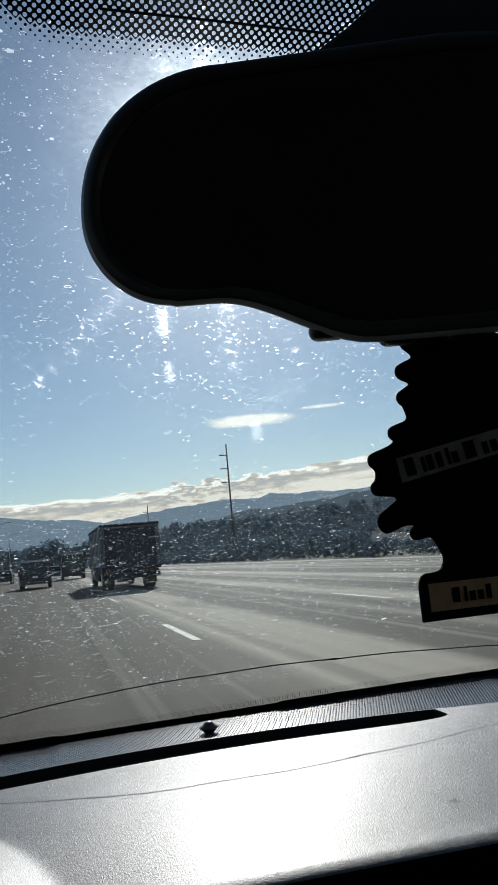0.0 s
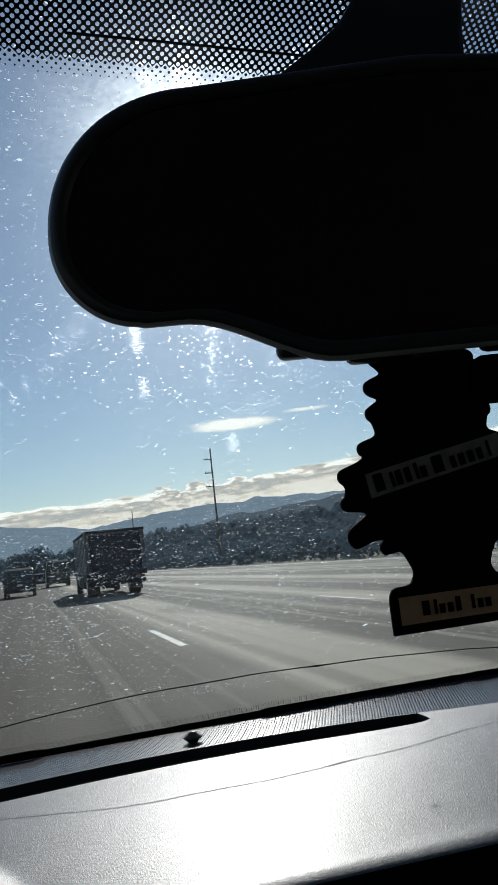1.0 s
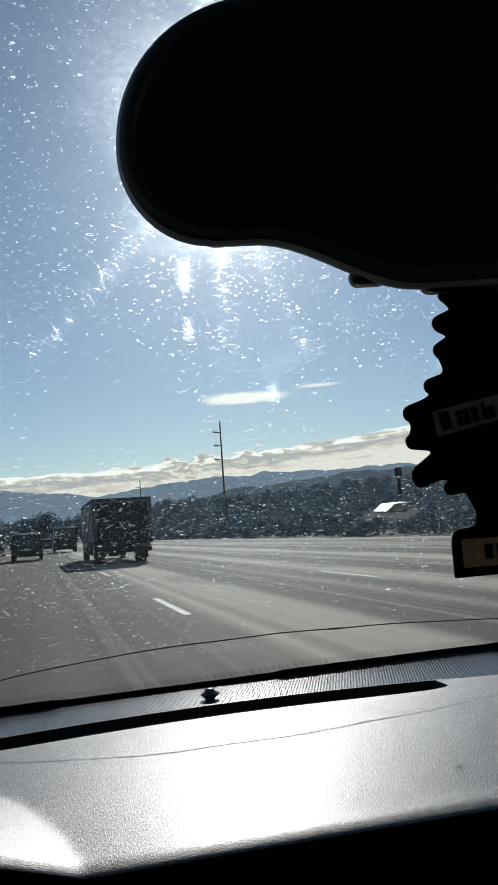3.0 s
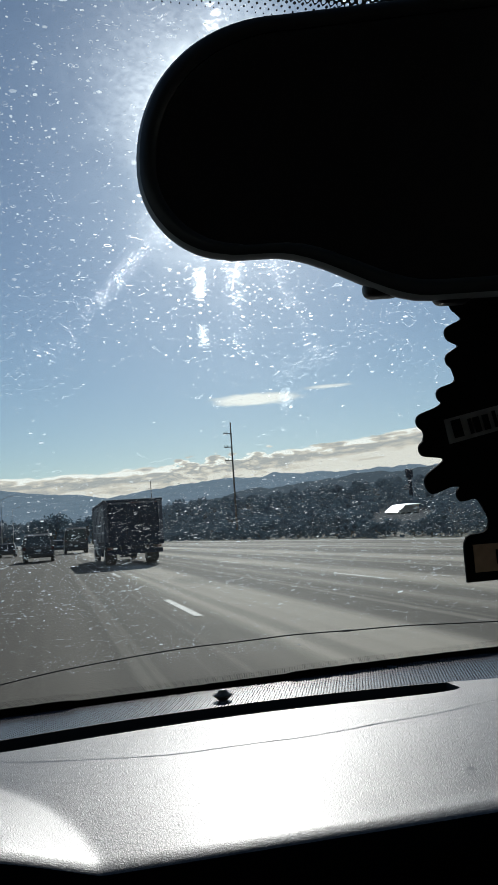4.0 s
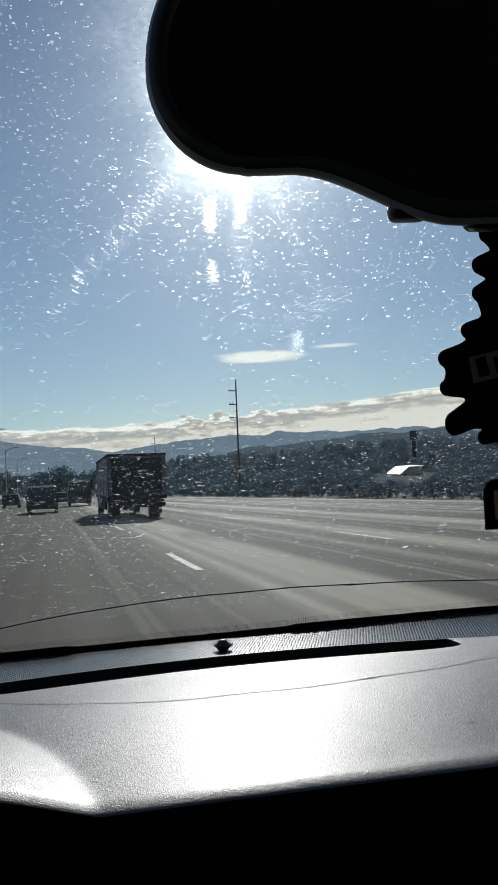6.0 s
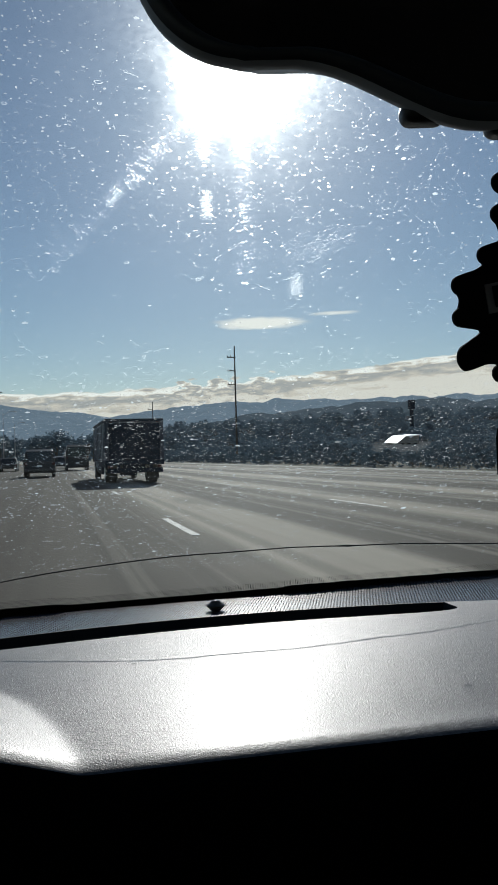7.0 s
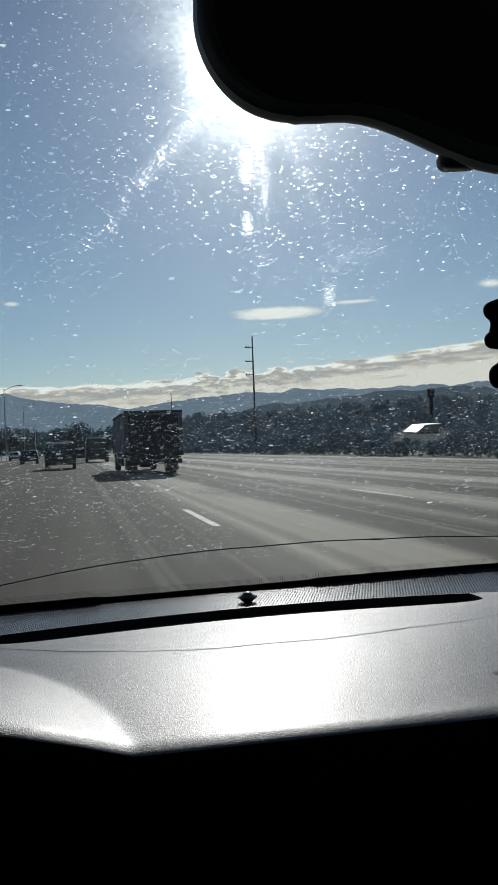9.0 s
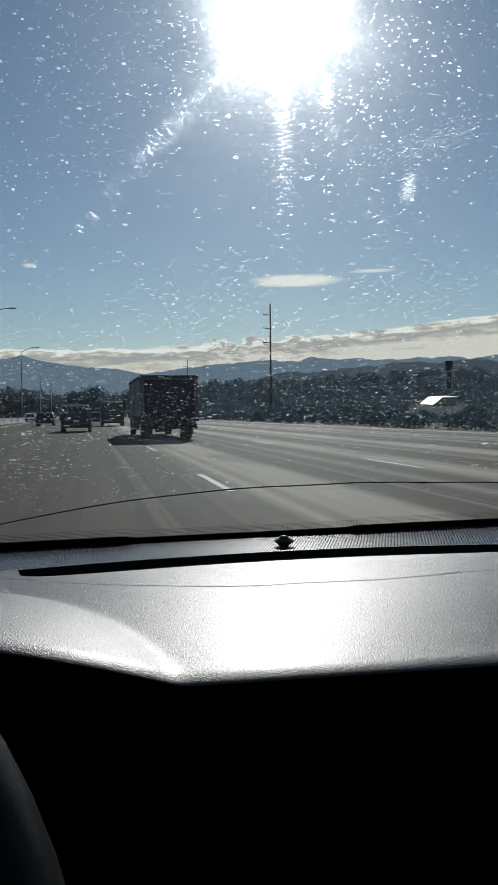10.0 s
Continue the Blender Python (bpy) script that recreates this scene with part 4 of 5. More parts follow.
for a in (0, 180, 270):
    part("spoke", box((0.06, -0.022, -0.022), (0.185, 0.022, -0.006), 0.006), M_BLACK, wheel, at=pose(0, 0, 0, 0, 0, a))
part("column", tube((0, 0, -0.05), (0, 0, -0.25), 0.04, 0.05, 20), M_BLACK, wheel, smooth=True)

# ---- the cabin shell round the camera ----
roof = part("headliner", solid(sheet(lambda x, y: (x, y, 1.405 - 0.04 * (x / 0.7) ** 2 - 0.02 * ((y + 0.9) / 1.1) ** 2), spans(-0.72, 0.72, 12), spans(-2.0, 0.03, 12)), 0.02), M_LINER, None, "dark cloth headliner", smooth=True)
tagged(roof, "dark woven cloth headliner over the cabin", "ceiling", kind="structure")
for s, nm in ((-1, "door_1"), (1, "door_2")):
    bm = sheet(lambda y, z: (s * (0.73 + 0.02 * math.sin(math.pi * (z - 0.3) / 1.1)), y, z), spans(-2.0, 0.62, 10), spans(0.3, 1.02, 6))
    tagged(part(nm, solid(bm, 0.03), M_BLACK, None, "", smooth=True), "black plastic car door panel in shade", "car door", kind="structure")
    tagged(part("roof_rail", box((s * 0.72 - 0.02, -2.0, 1.335), (s * 0.72 + 0.02, 0.06, 1.405), 0.012), M_LINER, None), "dark cloth roof rail above the side windows", "trim", kind="structure")
    tagged(part("b_pillar", box((s * 0.735 - 0.02, -0.75, 1.0), (s * 0.735 + 0.02, -0.60, 1.36), 0.012), M_LINER, None), "dark pillar between the side windows", "pillar", kind="structure")
    tagged(part("c_pillar", box((s * 0.735 - 0.02, -2.0, 1.0), (s * 0.735 + 0.02, -1.65, 1.36), 0.012), M_LINER, None), "dark rear pillar", "pillar", kind="structure")
    tagged(part("a_pillar", tube((s * 0.735, 0.70, 0.96), (s * 0.735, 0.02, 1.40), 0.035, 0.035, 12), M_LINER, None, smooth=True), "dark cloth-covered roof pillar beside the windshield", "pillar", kind="structure")
# unseen rear wall, closed with no window to keep the mirror's reflection dark
tagged(part("wall_rear", box((-0.74, -2.03, 0.3), (0.74, -2.0, 1.41)), M_LINER, None), "dark rear end of the cabin", "wall", kind="structure")
tagged(part("cabin_floor", box((-0.74, -2.0, 0.28), (0.74, 0.75, 0.30)), M_LINER, None), "dark carpeted cabin floor", "floor", kind="structure")

# ---- road and land ----
bm = bmesh.new()
bmesh.ops.create_circle(bm, cap_ends=True, segments=64, radius=4600)
tagged(part("ground", bm, M_DIRT, None, at=pose(0, 0, -0.06)), "dry grassy ground that reaches the hills", "ground", kind="structure")
bm = sheet(lambda x, y: (x, y, 0.0), [-11.0, -7.4, -3.7, 0, 3.7, 7.4, 11, 15, 18.5], [-30, -5, 5, 10, 20, 40, 80, 160, 400, 1500])
road = tagged(part("road", bm, M_ROAD, None), "worn pale concrete highway with long tyre streaks", "road", kind="structure")
bm = sheet(lambda x, y: (x, y, -0.03), [18.4, 20.5], [-30, 5, 20, 60, 200, 1500])
tagged(part("shoulder", bm, M_SHOULDER, None), "gravel shoulder beside the highway", "road shoulder", kind="structure")


def dash_mark(x, y, w=0.12, length=3.0):
    return box((x - w / 2, y, -0.004), (x + w / 2, y + length, 0.005))


for x0, y0 in ((1.8, 10.0), (6.2, 13.0), (-2.6, 16.0), (10.6, 8.0)):
    for k in range(14):
        tagged(part("lane_mark", dash_mark(x0, y0 - 24 + k * 12), M_PAINT, None), "worn white lane dash on the concrete", "lane marking", "lane dashes", kind="structure")
tagged(part("edge_line", dash_mark(14.2, -20, 0.14, 600), M_PAINT, None), "worn white edge line along the highway", "lane marking", kind="structure")
tagged(part("edge_line", dash_mark(-8.6, -20, 0.14, 600), M_PAINT_Y, None), "worn yellow edge line by the median", "lane marking", kind="structure")


# ---- vehicles ----
def wheel_part(parent, x, y, r, w):
    t = part("wheel", tube((x - w / 2, y, r), (x + w / 2, y, r), r, n=28), M_TYRE, parent, "black tyre")
    part("rim", tube((x - w / 2 - 0.012, y, r), (x + w / 2 + 0.012, y, r), r * 0.58, n=20), M_GALV, t)


truck = thing("box_truck", "long dark box truck ahead, backlit, with a blue-grey cab", "truck", pose(3.3, 31.5, 0, 0, 0, 0.5))
part("box_body", box((-1.25, 0.0, 0.98), (1.25, 7.4, 2.72), 0.04), M_TRUCKBOX, truck, "dark bluish cargo box")
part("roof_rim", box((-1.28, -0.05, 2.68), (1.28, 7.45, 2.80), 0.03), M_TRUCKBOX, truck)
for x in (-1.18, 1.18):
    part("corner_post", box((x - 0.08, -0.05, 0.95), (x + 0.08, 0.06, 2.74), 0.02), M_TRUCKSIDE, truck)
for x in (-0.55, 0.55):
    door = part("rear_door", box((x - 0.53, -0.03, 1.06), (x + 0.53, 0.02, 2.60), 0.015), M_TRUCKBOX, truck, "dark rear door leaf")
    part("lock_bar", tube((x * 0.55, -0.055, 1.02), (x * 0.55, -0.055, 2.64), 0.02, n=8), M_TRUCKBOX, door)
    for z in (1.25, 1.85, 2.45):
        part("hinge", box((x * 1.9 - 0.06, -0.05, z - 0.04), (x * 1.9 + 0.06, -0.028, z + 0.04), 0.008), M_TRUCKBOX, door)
part("door_header", box((-1.12, -0.035, 2.61), (1.12, 0.02, 2.68), 0.01), M_TRUCKSIDE, truck)
for x in (-1.0, -0.15, 0.0, 0.15, 1.0):
    part("marker_lamp", box((x - 0.05, -0.055, 2.63), (x + 0.05, -0.034, 2.66), 0.005), M_TAIL, truck)
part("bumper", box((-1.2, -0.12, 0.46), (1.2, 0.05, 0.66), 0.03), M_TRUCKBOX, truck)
for x in (-0.7, 0.7):
    part("bumper_bracket", box((x - 0.06, -0.08, 0.6), (x + 0.06, 0.1, 1.0), 0.01), M_TRUCKBOX, truck)
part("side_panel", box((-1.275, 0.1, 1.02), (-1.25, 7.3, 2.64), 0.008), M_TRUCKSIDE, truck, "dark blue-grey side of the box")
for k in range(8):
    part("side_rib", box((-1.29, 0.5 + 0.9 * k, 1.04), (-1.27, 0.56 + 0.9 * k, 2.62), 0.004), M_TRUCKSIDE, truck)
# underbody parts added to block the light below the box
part("tool_box", box((-1.18, 3.0, 0.36), (-0.55, 4.8, 0.98), 0.04), M_TRUCKBOX, truck)
part("fuel_tank", tube((-0.9, 5.1, 0.62), (-0.9, 6.6, 0.62), 0.3, n=20), M_TRUCKSIDE, truck, smooth=True)
part("side_guard", box((-1.22, 0.2, 0.70), (-1.16, 3.0, 0.98), 0.02), M_TRUCKBOX, truck)
part("hitch", box((-0.62, 0.1, 0.34), (0.1, 0.5, 0.7), 0.04), M_TRUCKBOX, truck)
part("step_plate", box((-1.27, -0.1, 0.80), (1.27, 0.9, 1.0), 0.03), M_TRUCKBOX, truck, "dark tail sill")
part("chassis", box((-0.5, 0.3, 0.56), (0.5, 10.0, 0.95), 0.02), M_TRUCKBOX, truck)
part("cab", box((-1.08, 7.75, 0.5), (1.08, 10.2, 2.3), 0.18, 3), M_TRUCKCAB, truck, "dull grey-blue cab")
part("cab_window", box((-1.10, 8.4, 1.55), (-1.06, 9.4, 2.1), 0.01), M_PANE, truck)
for x in (-1, 1):
    arm = part("side_mirror", box((x * 1.42 - 0.09, 9.3, 1.4), (x * 1.42 + 0.09, 9.42, 1.95), 0.03), M_BLACK, truck)
    part("mirror_arm", tube((x * 1.06, 9.4, 1.7), (x * 1.36, 9.36, 1.7), 0.02, n=8), M_BLACK, arm)
for x in (-1.05, 1.05):
    part("tail_lamp", box((x - 0.09, -0.14, 0.68), (x + 0.09, -0.09, 0.78), 0.01), M_TAIL, truck)
    wheel_part(truck, x * 0.88, 1.6, 0.46, 0.46)
    wheel_part(truck, x * 0.92, 9.0, 0.46, 0.28)
    part("mud_flap", box((x * 0.88 - 0.26, 1.0, 0.16), (x * 0.88 + 0.26, 1.02, 0.80)), M_TYRE, truck)


def car(name, label, at, w, h, length, paint, group="", boxy=0.0):
    """A car seen from behind: body with tapered cabin, rear window, lamps and wheels."""
    c = thing(name, label, "car", at, group)
    belt = h * 0.56
    side = [(0.0, 0.32), (-0.02, 0.5), (0.03, belt), (0.16 - 0.1 * boxy, h * 0.93), (0.42, h), (length * 0.55, h), (length * 0.72, belt * 1.04), (length * 0.97, belt * 0.86), (length, 0.5), (length * 0.98, 0.28), (0.06, 0.28)]
    bm = bmesh.new()
    rows = []
    for t, pinch in ((-1, 0.5), (-0.93, 1.0), (0.93, 1.0), (1, 0.5)):
        row = []
        for y, z in side:
            narrow = 1.0 - 0.16 * max(0, (z - belt) / (h - belt))
            row.append(bm.verts.new((t * w / 2 * narrow, y + (0.0 if abs(t) < 0.95 else (0.06 if y < length / 2 else -0.06)), z * (1 if abs(t) < 0.95 else 0.985) + 0.005)))
        rows.append(row)
    for a, b in zip(rows, rows[1:]):
        for k in range(len(side)):
            bm.faces.new((a[k], a[(k + 1) % len(side)], b[(k + 1) % len(side)], b[k]))
    bm.faces.new(rows[0][::-1])
    bm.faces.new(rows[-1])
    bmesh.ops.recalc_face_normals(bm, faces=bm.faces[:])
    part("body", bm, paint, c)
    part("rear_window", solid(sheet(lambda x, s: (x * (1 - 0.1 * s), (0.03 + (0.13 - 0.1 * boxy) * s) - 0.015, belt + 0.02 + (h * 0.93 - belt - 0.05) * s), [-w * 0.38, w * 0.38], [0, 1]), 0.01), M_PANE, c)
    part("bumper", box((-w * 0.48, -0.09, 0.34), (w * 0.48, 0.1, 0.56), 0.05), M_BLACK, c)
    part("number_plate", box((-0.16, -0.05, 0.68), (0.16, -0.03, 0.8)), M_CARWHITE, c)
    for s in (-1, 1):
        part("tail_lamp", box((s * w * 0.44 - 0.09, -0.03, belt - 0.22), (s * w * 0.44 + 0.09, 0.1, belt - 0.02), 0.02), M_TAIL, c)
        part("door_mirror", box((s * (w * 0.5 + 0.08) - 0.1, length * 0.58, belt), (s * (w * 0.5 + 0.08) + 0.1, length * 0.62, belt + 0.16), 0.03), paint, c)
        wheel_part(c, s * (w / 2 - 0.12), 0.75, 0.34, 0.22)
        wheel_part(c, s * (w / 2 - 0.12), length - 0.85, 0.34, 0.22)
    return c


car("suv", "black sport utility car ahead in the lane", pose(-0.95, 48, 0), 1.95, 1.8, 4.7, M_CARBLACK, boxy=0.8)
car("van", "dark high van further ahead on the highway", pose(2.15, 72, 0), 2.2, 2.5, 5.4, M_CARBLACK, boxy=1.0)
car("sedan", "dark sedan in the next lane beyond", pose(-4.6, 78, 0), 1.8, 1.45, 4.5, M_CARBLACK)
car("hatchback", "small grey car between the vehicles ahead", pose(0.6, 90, 0), 1.8, 1.5, 4.2, M_TRUCKCAB)
for x, y in ((-9.6, 125), (-8.9, 150), (-6.0, 175)):
    car("sedan", "white car far along the highway", pose(x, y, 0), 1.8, 1.5, 4.5, M_CARWHITE, "far white cars")

# ---- roadside ----
bm = bmesh.new()
sec = [(-0.32, 0), (-0.32, 0.08), (-0.14, 0.32), (-0.09, 0.81), (0.09, 0.81), (0.14, 0.32), (0.32, 0.08), (0.32, 0)]
sheet(lambda y, k: (-11.6 + sec[k][0], y, sec[k][1] - 0.02), spans(20, 500, 40), range(len(sec)), bm)
tagged(part("median_barrier", bm, M_CONC, None), "pale concrete median barrier", "barrier", kind="structure")
post = thing("marker_post", "slim roadside marker post by the barrier", "post", pose(-10.6, 60, 0), "marker posts")
part("post_body", box((-0.05, -0.03, -0.02), (0.05, 0.03, 1.15), 0.015), M_CONC, post)
part("reflector", box((-0.035, -0.036, 0.9), (0.035, -0.031, 1.08)), M_CARWHITE, post)
for k in range(1, 14):
    copy_thing(post, pose(-10.6, 60 + 9 * k, 0))


def street_lamp(x, y, h, reach):
    t = thing("street_lamp", "tall galvanised street lamp with a curved arm", "street lamp", pose(x, y, 0), "street lamps")
    part("pole", tube((0, 0, -0.05), (0, 0, h), 0.14, 0.07, 12), M_GALV, t, smooth=True)
    bm = bmesh.new()
    prev = Vector((0, 0, h - 0.3))
    for k in range(1, 9):
        p = Vector((reach * k / 8, 0, h - 0.3 + 0.9 * math.sin(k / 8 * math.pi / 2)))
        tube(prev, p, 0.05, 0.045, 8, bm)
        prev = p
    part("arm", bm, M_GALV, t)
    part("lamp_head", box((reach - 0.1, -0.16, h + 0.52), (reach + 0.75, 0.16, h + 0.68), 0.05), M_GALV, t)


street_lamp(-11.6, 134, 12.6, 2.4)
street_lamp(-11.6, 90, 13.2, 2.6)
street_lamp(-11.6, 185, 12.6, 2.4)
street_lamp(-11.6, 240, 12.6, 2.4)


def utility_pole(x, y, h, arms, at_side=-1):
    t = thing("utility_pole", "tall dark wooden utility pole with short crossarms", "utility pole", pose(x, y, -0.06), "utility poles")
    part("pole", tube((0, 0, -0.3), (0, 0, h), 0.24, 0.14, 14), M_WOOD, t, smooth=True)
    for z in arms:
        arm = part("crossarm", box((-1.7, -0.09, z), (0.25, 0.09, z + 0.2), 0.02), M_WOOD, t)
        for q in (-1.55, -0.9):
            part("insulator", tube((q, 0, z + 0.2), (q, 0, z + 0.55), 0.1, 0.06, 10), M_CONC, arm)
    return t


utility_pole(39.2, 155, 25.2, (16.6, 19.6, 22.6))
utility_pole(36, 268, 21.5, (18.6,))
# low white-roofed building among the trees
shed = thing("roadside_building", "low tan building with a bright white metal roof", "building", pose(98, 191, 1.5))
shed.scale = (0.78, 0.78, 0.78)
bm = prism([(-4.4, 0), (4.4, 0), (4.4, 4.75), (-1.5, 4.35), (-4.4, 2.15)], 9.0)
part("wall", bm, M_STUCCO, shed, "tan stucco wall", at=pose(0, -4.5, 0))
bm = solid(sheet(lambda x, y: (x, y, 4.9 + 0.05 * x + 0.05 * y), [-1.5, 5.0], [-5.2, 5.2]), 0.15)
part("roof", bm, M_ROOFWHITE, shed, "bright white metal roof")
bm = solid(sheet(lambda x, y: (x, y, 4.75 + 0.72 * (x + 1.5) + 0.05 * y), [-5.0, -1.55], [-5.2, 5.2]), 0.15)
part("lean_to_roof", bm, M_ROOFWHITE, shed, "white metal lean-to roof")
for x in (-2.4, 0.2, 2.8):
    part("window", box((x - 0.7, -4.56, 0.9), (x + 0.7, -4.48, 1.9)), M_PANE, shed)
tower = thing("sign_tower", "dark square sign tower above the trees", "sign", pose(140.4, 265, 1.0))
part("shaft", box((-0.6, -0.5, -1), (0.6, 0.5, 17.2), 0.05), M_TRUCKBOX, tower)
part("head", box((-1.3, -0.7, 16.6), (1.3, 0.7, 20.2), 0.08), M_TRUCKBOX, tower)


# ---- trees and shrubs ----
def leafy(seed, w, h, leaves, leaf=0.16):
    """Leaf clumps: many small quads gathered round random boughs."""
    rnd = random.Random(seed)
    bm = bmesh.new()
    boughs = []
    for _ in range(26):
        a, r = rnd.uniform(0, 6.28), math.sqrt(rnd.random())
        z = rnd.uniform(0.12, 1.0)
        k = math.sqrt(max(0.05, 1 - (z - 0.35) ** 2 * 1.9))
        boughs.append((Vector((w * r * k * math.cos(a), w * r * k * math.sin(a), h * z)), rnd.uniform(0.25, 0.5) * w * 0.6))
    for _ in range(leaves):
        c, s = rnd.choice(boughs)
        p = c + Vector((rnd.gauss(0, 0.5), rnd.gauss(0, 0.5), rnd.gauss(0, 0.45))) * s
        if p.z < 0.02:
            continue
        u = Vector((rnd.gauss(0, 1), rnd.gauss(0, 1), rnd.gauss(0, 1))).normalized()
        v = u.orthogonal().normalized()
        l = leaf * rnd.uniform(0.6, 1.4)
        bm.faces.new([bm.verts.new(q) for q in (p + u * l, p + v * l * 0.5, p - u * l, p - v * l * 0.5)])
    return bm


def shrub(seed, w, h, leaves, label, name="shrub", cat="shrub"):
    t = thing(name, label, cat, pose(0, 0, 0), "roadside shrubs" if name == "shrub" else "roadside trees")
    bm = tube((0, 0, -0.2), (0.05 * w, 0, h * 0.55), 0.05 * h ** 0.7, 0.02, 8)
    rnd = random.Random(seed + 50)
    for k in range(5):
        a = rnd.uniform(0, 6.28)
        z = h * rnd.uniform(0.15, 0.45)
        tube((0.02 * w, 0, z), (w * 0.6 * math.cos(a), w * 0.6 * math.sin(a), z + h * 0.35), 0.03 * h ** 0.6, 0.012, 6, bm)
    part("trunk", bm, M_BARK, t)
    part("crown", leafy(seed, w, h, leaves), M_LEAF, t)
    return t


SKYLINE = ((-60, 1.0), (2, 1.3), (6, 1.6), (10, 2.2), (13.2, 2.2), (17.7, 2.4), (26.5, 2.85), (34, 2.7), (60, 2.4), (90, 2.1))


def hill_z(x, y):
    """Height of the scrub slope that rises from the right shoulder."""
    a, r = math.degrees(math.atan2(x, y)), math.hypot(x, y)
    r0 = 25.0 / max(0.05, math.sin(radians(max(a, 3.0))))
    top = 420 * math.tan(radians(float(np.interp(a, [q[0] for q in SKYLINE], [q[1] for q in SKYLINE]))))
    k = min(1.0, max(0.0, (r - r0) / max(30.0, 420 - r0)))
    return -0.08 + top * k ** 2.4 * step(a, 3, 9) + 0.5 * k * noise.noise((x * 0.03, y * 0.03, 4))


def slope_point(a, s):
    r0 = 24.6 / math.sin(radians(a))
    r = r0 + (max(430, r0 + 60) - r0) * s ** 1.6
    x, y = r * math.sin(radians(a)), r * math.cos(radians(a))
    return (x, y, hill_z(x, y))


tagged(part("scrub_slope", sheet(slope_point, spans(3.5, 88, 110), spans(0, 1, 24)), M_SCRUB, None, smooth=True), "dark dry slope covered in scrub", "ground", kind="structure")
kinds = [shrub(1, 1.6, 2.2, 700, "dull grey-green roadside shrub"), shrub(2, 2.1, 2.6, 800, "dull grey-green roadside shrub"), shrub(3, 2.4, 4.2, 1100, "dark leafy tree on the slope", "tree", "tree"), shrub(4, 2.6, 3.3, 1000, "dark leafy tree on the slope", "tree", "tree")]
rnd = random.Random(21)
first = {}


def plant(k, x, y, size):
    m = pose(x, y, hill_z(x, y) - 0.05, 0, 0, rnd.uniform(0, 360))
    ob = copy_thing(kinds[k], m) if k in first else kinds[k]
    first[k] = True
    ob.matrix_basis = m
    ob.scale = (size * 1.15, size * 1.15, size * rnd.uniform(0.75, 1.05))


y = 14.0
while y < 240:                     # low scrub along the shoulder
    for row in range(2):
        plant(rnd.randrange(2), 22.4 + row * 2.4 + rnd.uniform(-0.9, 0.9), y + rnd.uniform(-0.8, 0.8), rnd.uniform(0.34, 0.55) * (1 + 0.2 * row))
    y += 1.4 + y * 0.02
far_spots = []
for k in range(900):               # brush and trees up the slope; what is far off is one thicket
    a = radians(rnd.uniform(7.0, 42))
    r0 = 29 / math.sin(a)
    r = r0 + (max(430, r0 + 40) - r0) * rnd.random() ** 0.75
    x, y = r * math.sin(a), r * math.cos(a)
    if abs(math.degrees(a) - 27.2) < 2.4 and 80 < r < 222:
        continue
    size = (0.5 + r * 0.0026) * rnd.uniform(0.6, 1.1)
    if r < 130 and k % 2:
        plant((k // 2) % 4, x, y, size)
    elif r >= 130:
        far_spots.append((x, y, size, rnd.uniform(0, 6.28)))
clump = leafy(31, 2.3, 3.2, 240, 0.3)
base = np.array([v.co[:] for v in clump.verts])
clump.free()
verts = []
for x, y, size, turn in far_spots:
    c, sn = math.cos(turn), math.sin(turn)
    p = base * size
    verts.append(np.stack([p[:, 0] * c - p[:, 1] * sn + x, p[:, 0] * sn + p[:, 1] * c + y, p[:, 2] + hill_z(x, y) - 0.1], axis=1))
verts = np.concatenate(verts)
me = bpy.data.meshes.new("thicket")
me.from_pydata(verts.tolist(), [], np.arange(len(verts)).reshape(-1, 4).tolist())
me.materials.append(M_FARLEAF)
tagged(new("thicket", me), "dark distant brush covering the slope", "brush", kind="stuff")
rnd = random.Random(22)
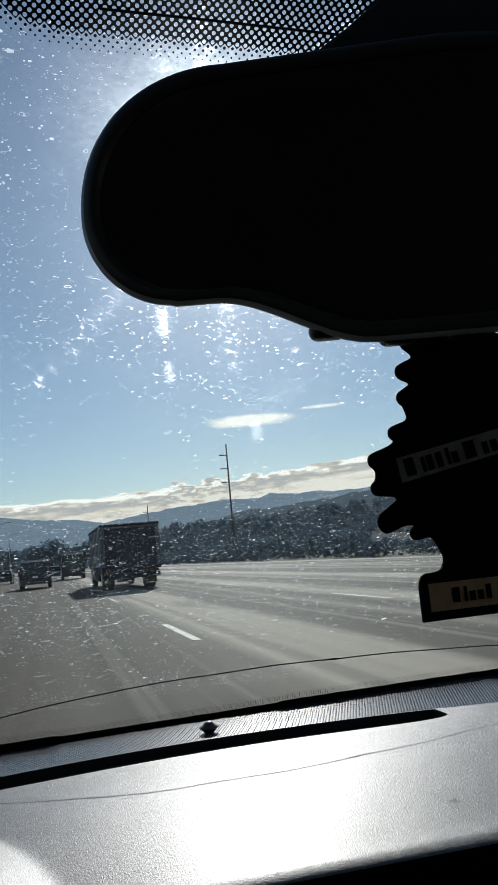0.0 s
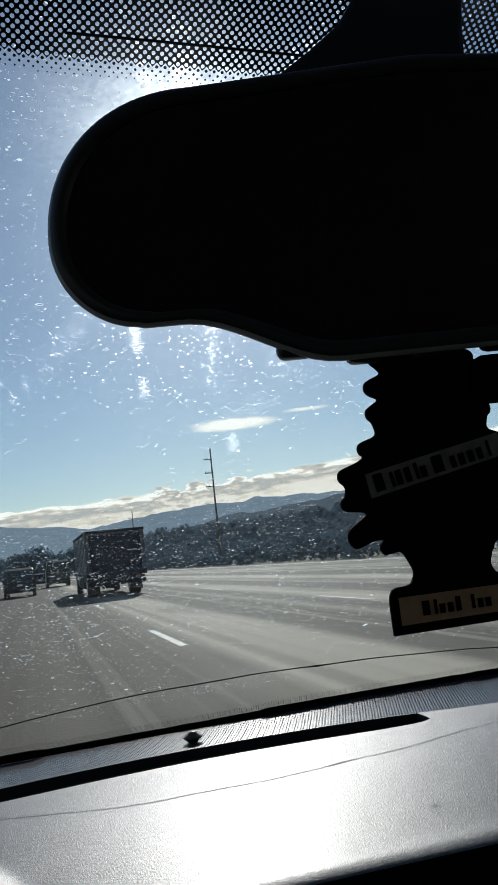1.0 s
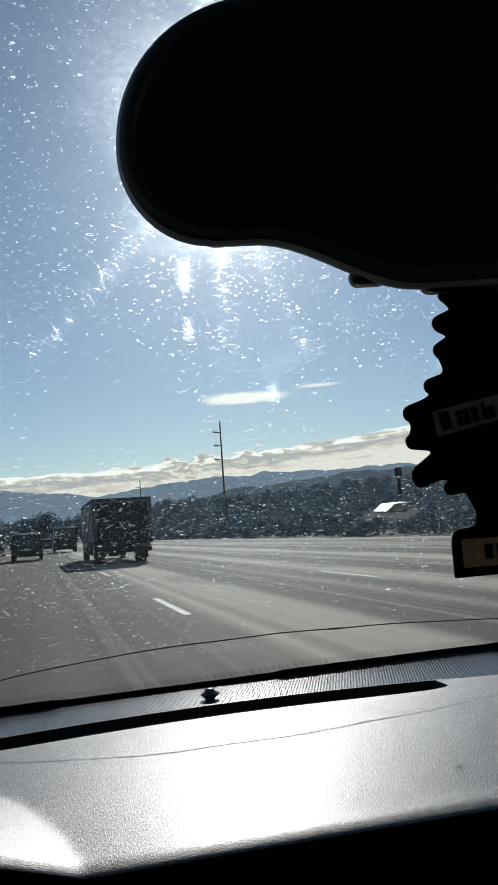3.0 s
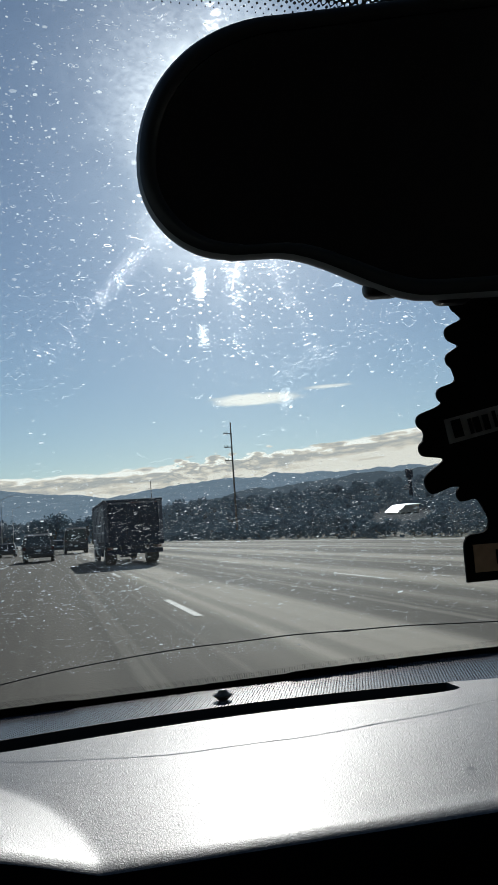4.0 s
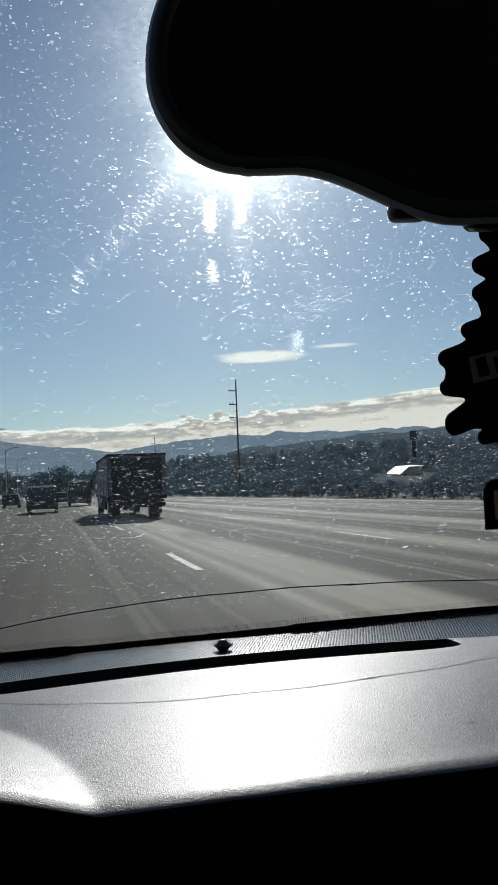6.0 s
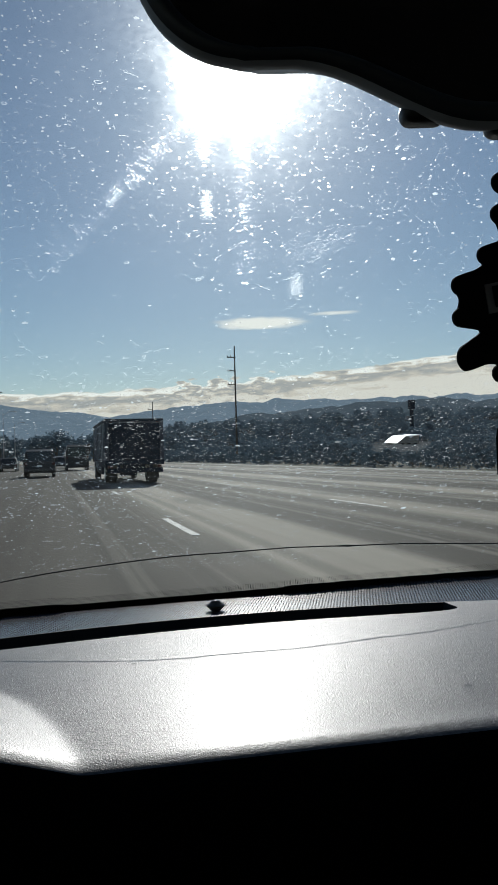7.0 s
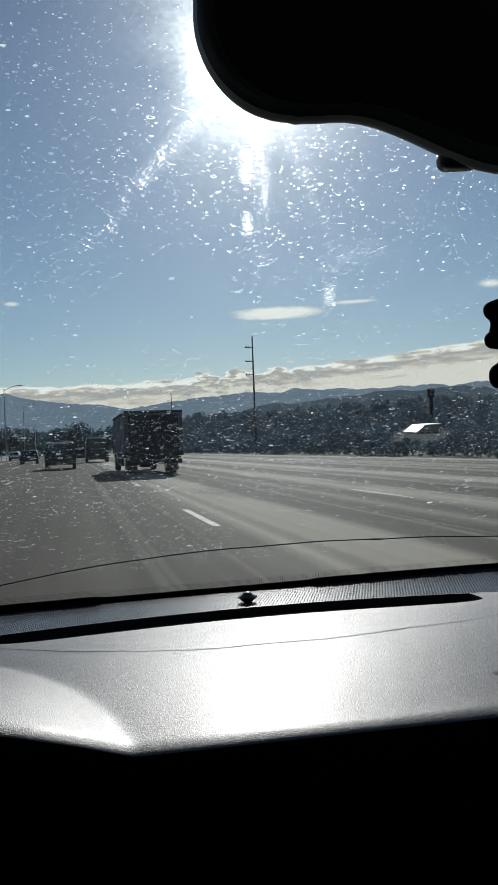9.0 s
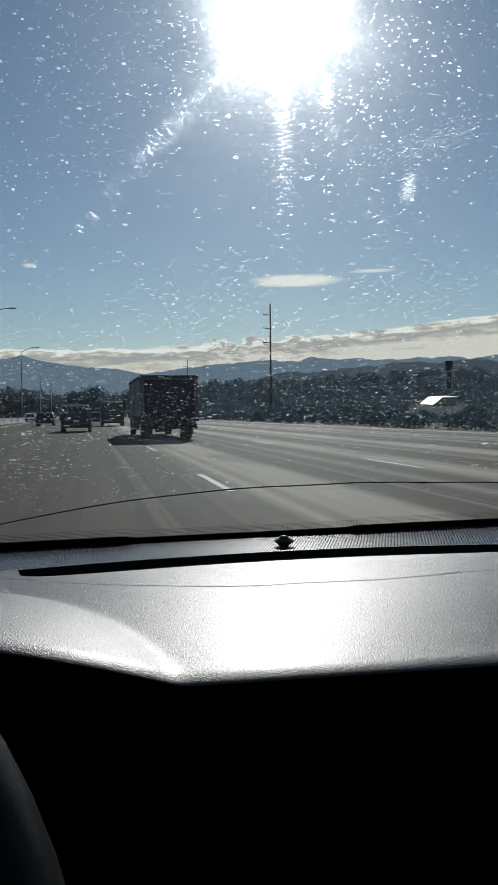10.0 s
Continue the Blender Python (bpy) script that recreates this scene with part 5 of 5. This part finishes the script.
for k in range(84):                # far trees across the end of the road
    far, grow = rnd.uniform(240, 420), rnd.uniform(1.9, 2.9)
    copy_thing(kinds[2 + k % 2], pose(rnd.uniform(-0.27, 0.13) * far, far, -0.06, 0, 0, rnd.uniform(0, 360))).scale = (grow * 1.2, grow * 1.2, grow)


# ---- hills and clouds ----
def ridge(name, radius, table, foot, mat, label, seed, rough):
    az = [t[0] for t in table]
    el = [t[1] for t in table]
    cols = spans(-60, 80, 420)

    def point(a, s):
        e = float(np.interp(a, az, el)) + rough * (noise.fractal((a * 0.35, seed, 0), 0.7, 2.1, 6) * 0.6)
        top = radius * math.tan(radians(max(0.4, e)))
        r = radius * (1 - 0.35 * (1 - s)) + 40 * noise.noise((a * 0.6, s * 3, seed)) * (1 - s)
        z = foot + (top - foot) * s ** 1.3 + 0.04 * top * noise.noise((a * 0.9, s * 5, seed + 2)) * math.sin(math.pi * s)
        return (r * math.sin(radians(a)), r * math.cos(radians(a)), z)

    bm = sheet(point, cols, spans(0, 1, 14))
    return tagged(part(name, bm, mat, None, smooth=True), label, "hills", kind="structure")


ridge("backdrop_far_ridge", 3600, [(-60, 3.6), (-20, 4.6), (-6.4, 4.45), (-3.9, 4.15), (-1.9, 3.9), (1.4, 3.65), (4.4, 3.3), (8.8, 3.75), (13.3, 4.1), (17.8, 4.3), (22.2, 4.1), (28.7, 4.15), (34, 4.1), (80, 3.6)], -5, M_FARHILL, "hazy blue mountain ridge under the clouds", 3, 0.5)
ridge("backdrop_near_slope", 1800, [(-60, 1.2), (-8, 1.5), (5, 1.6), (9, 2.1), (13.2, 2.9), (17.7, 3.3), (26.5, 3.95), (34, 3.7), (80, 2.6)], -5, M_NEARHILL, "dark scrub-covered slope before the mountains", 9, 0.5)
bm = sheet(lambda a, e: (4300 * math.sin(radians(a)), 4300 * math.cos(radians(a)), 4300 * radians(e)), spans(-70, 90, 80), spans(0, 16, 8))
clouds = tagged(part("backdrop_clouds", bm, M_CLOUD, None, smooth=True), "bright cloud bank above the mountains", "clouds", kind="structure")
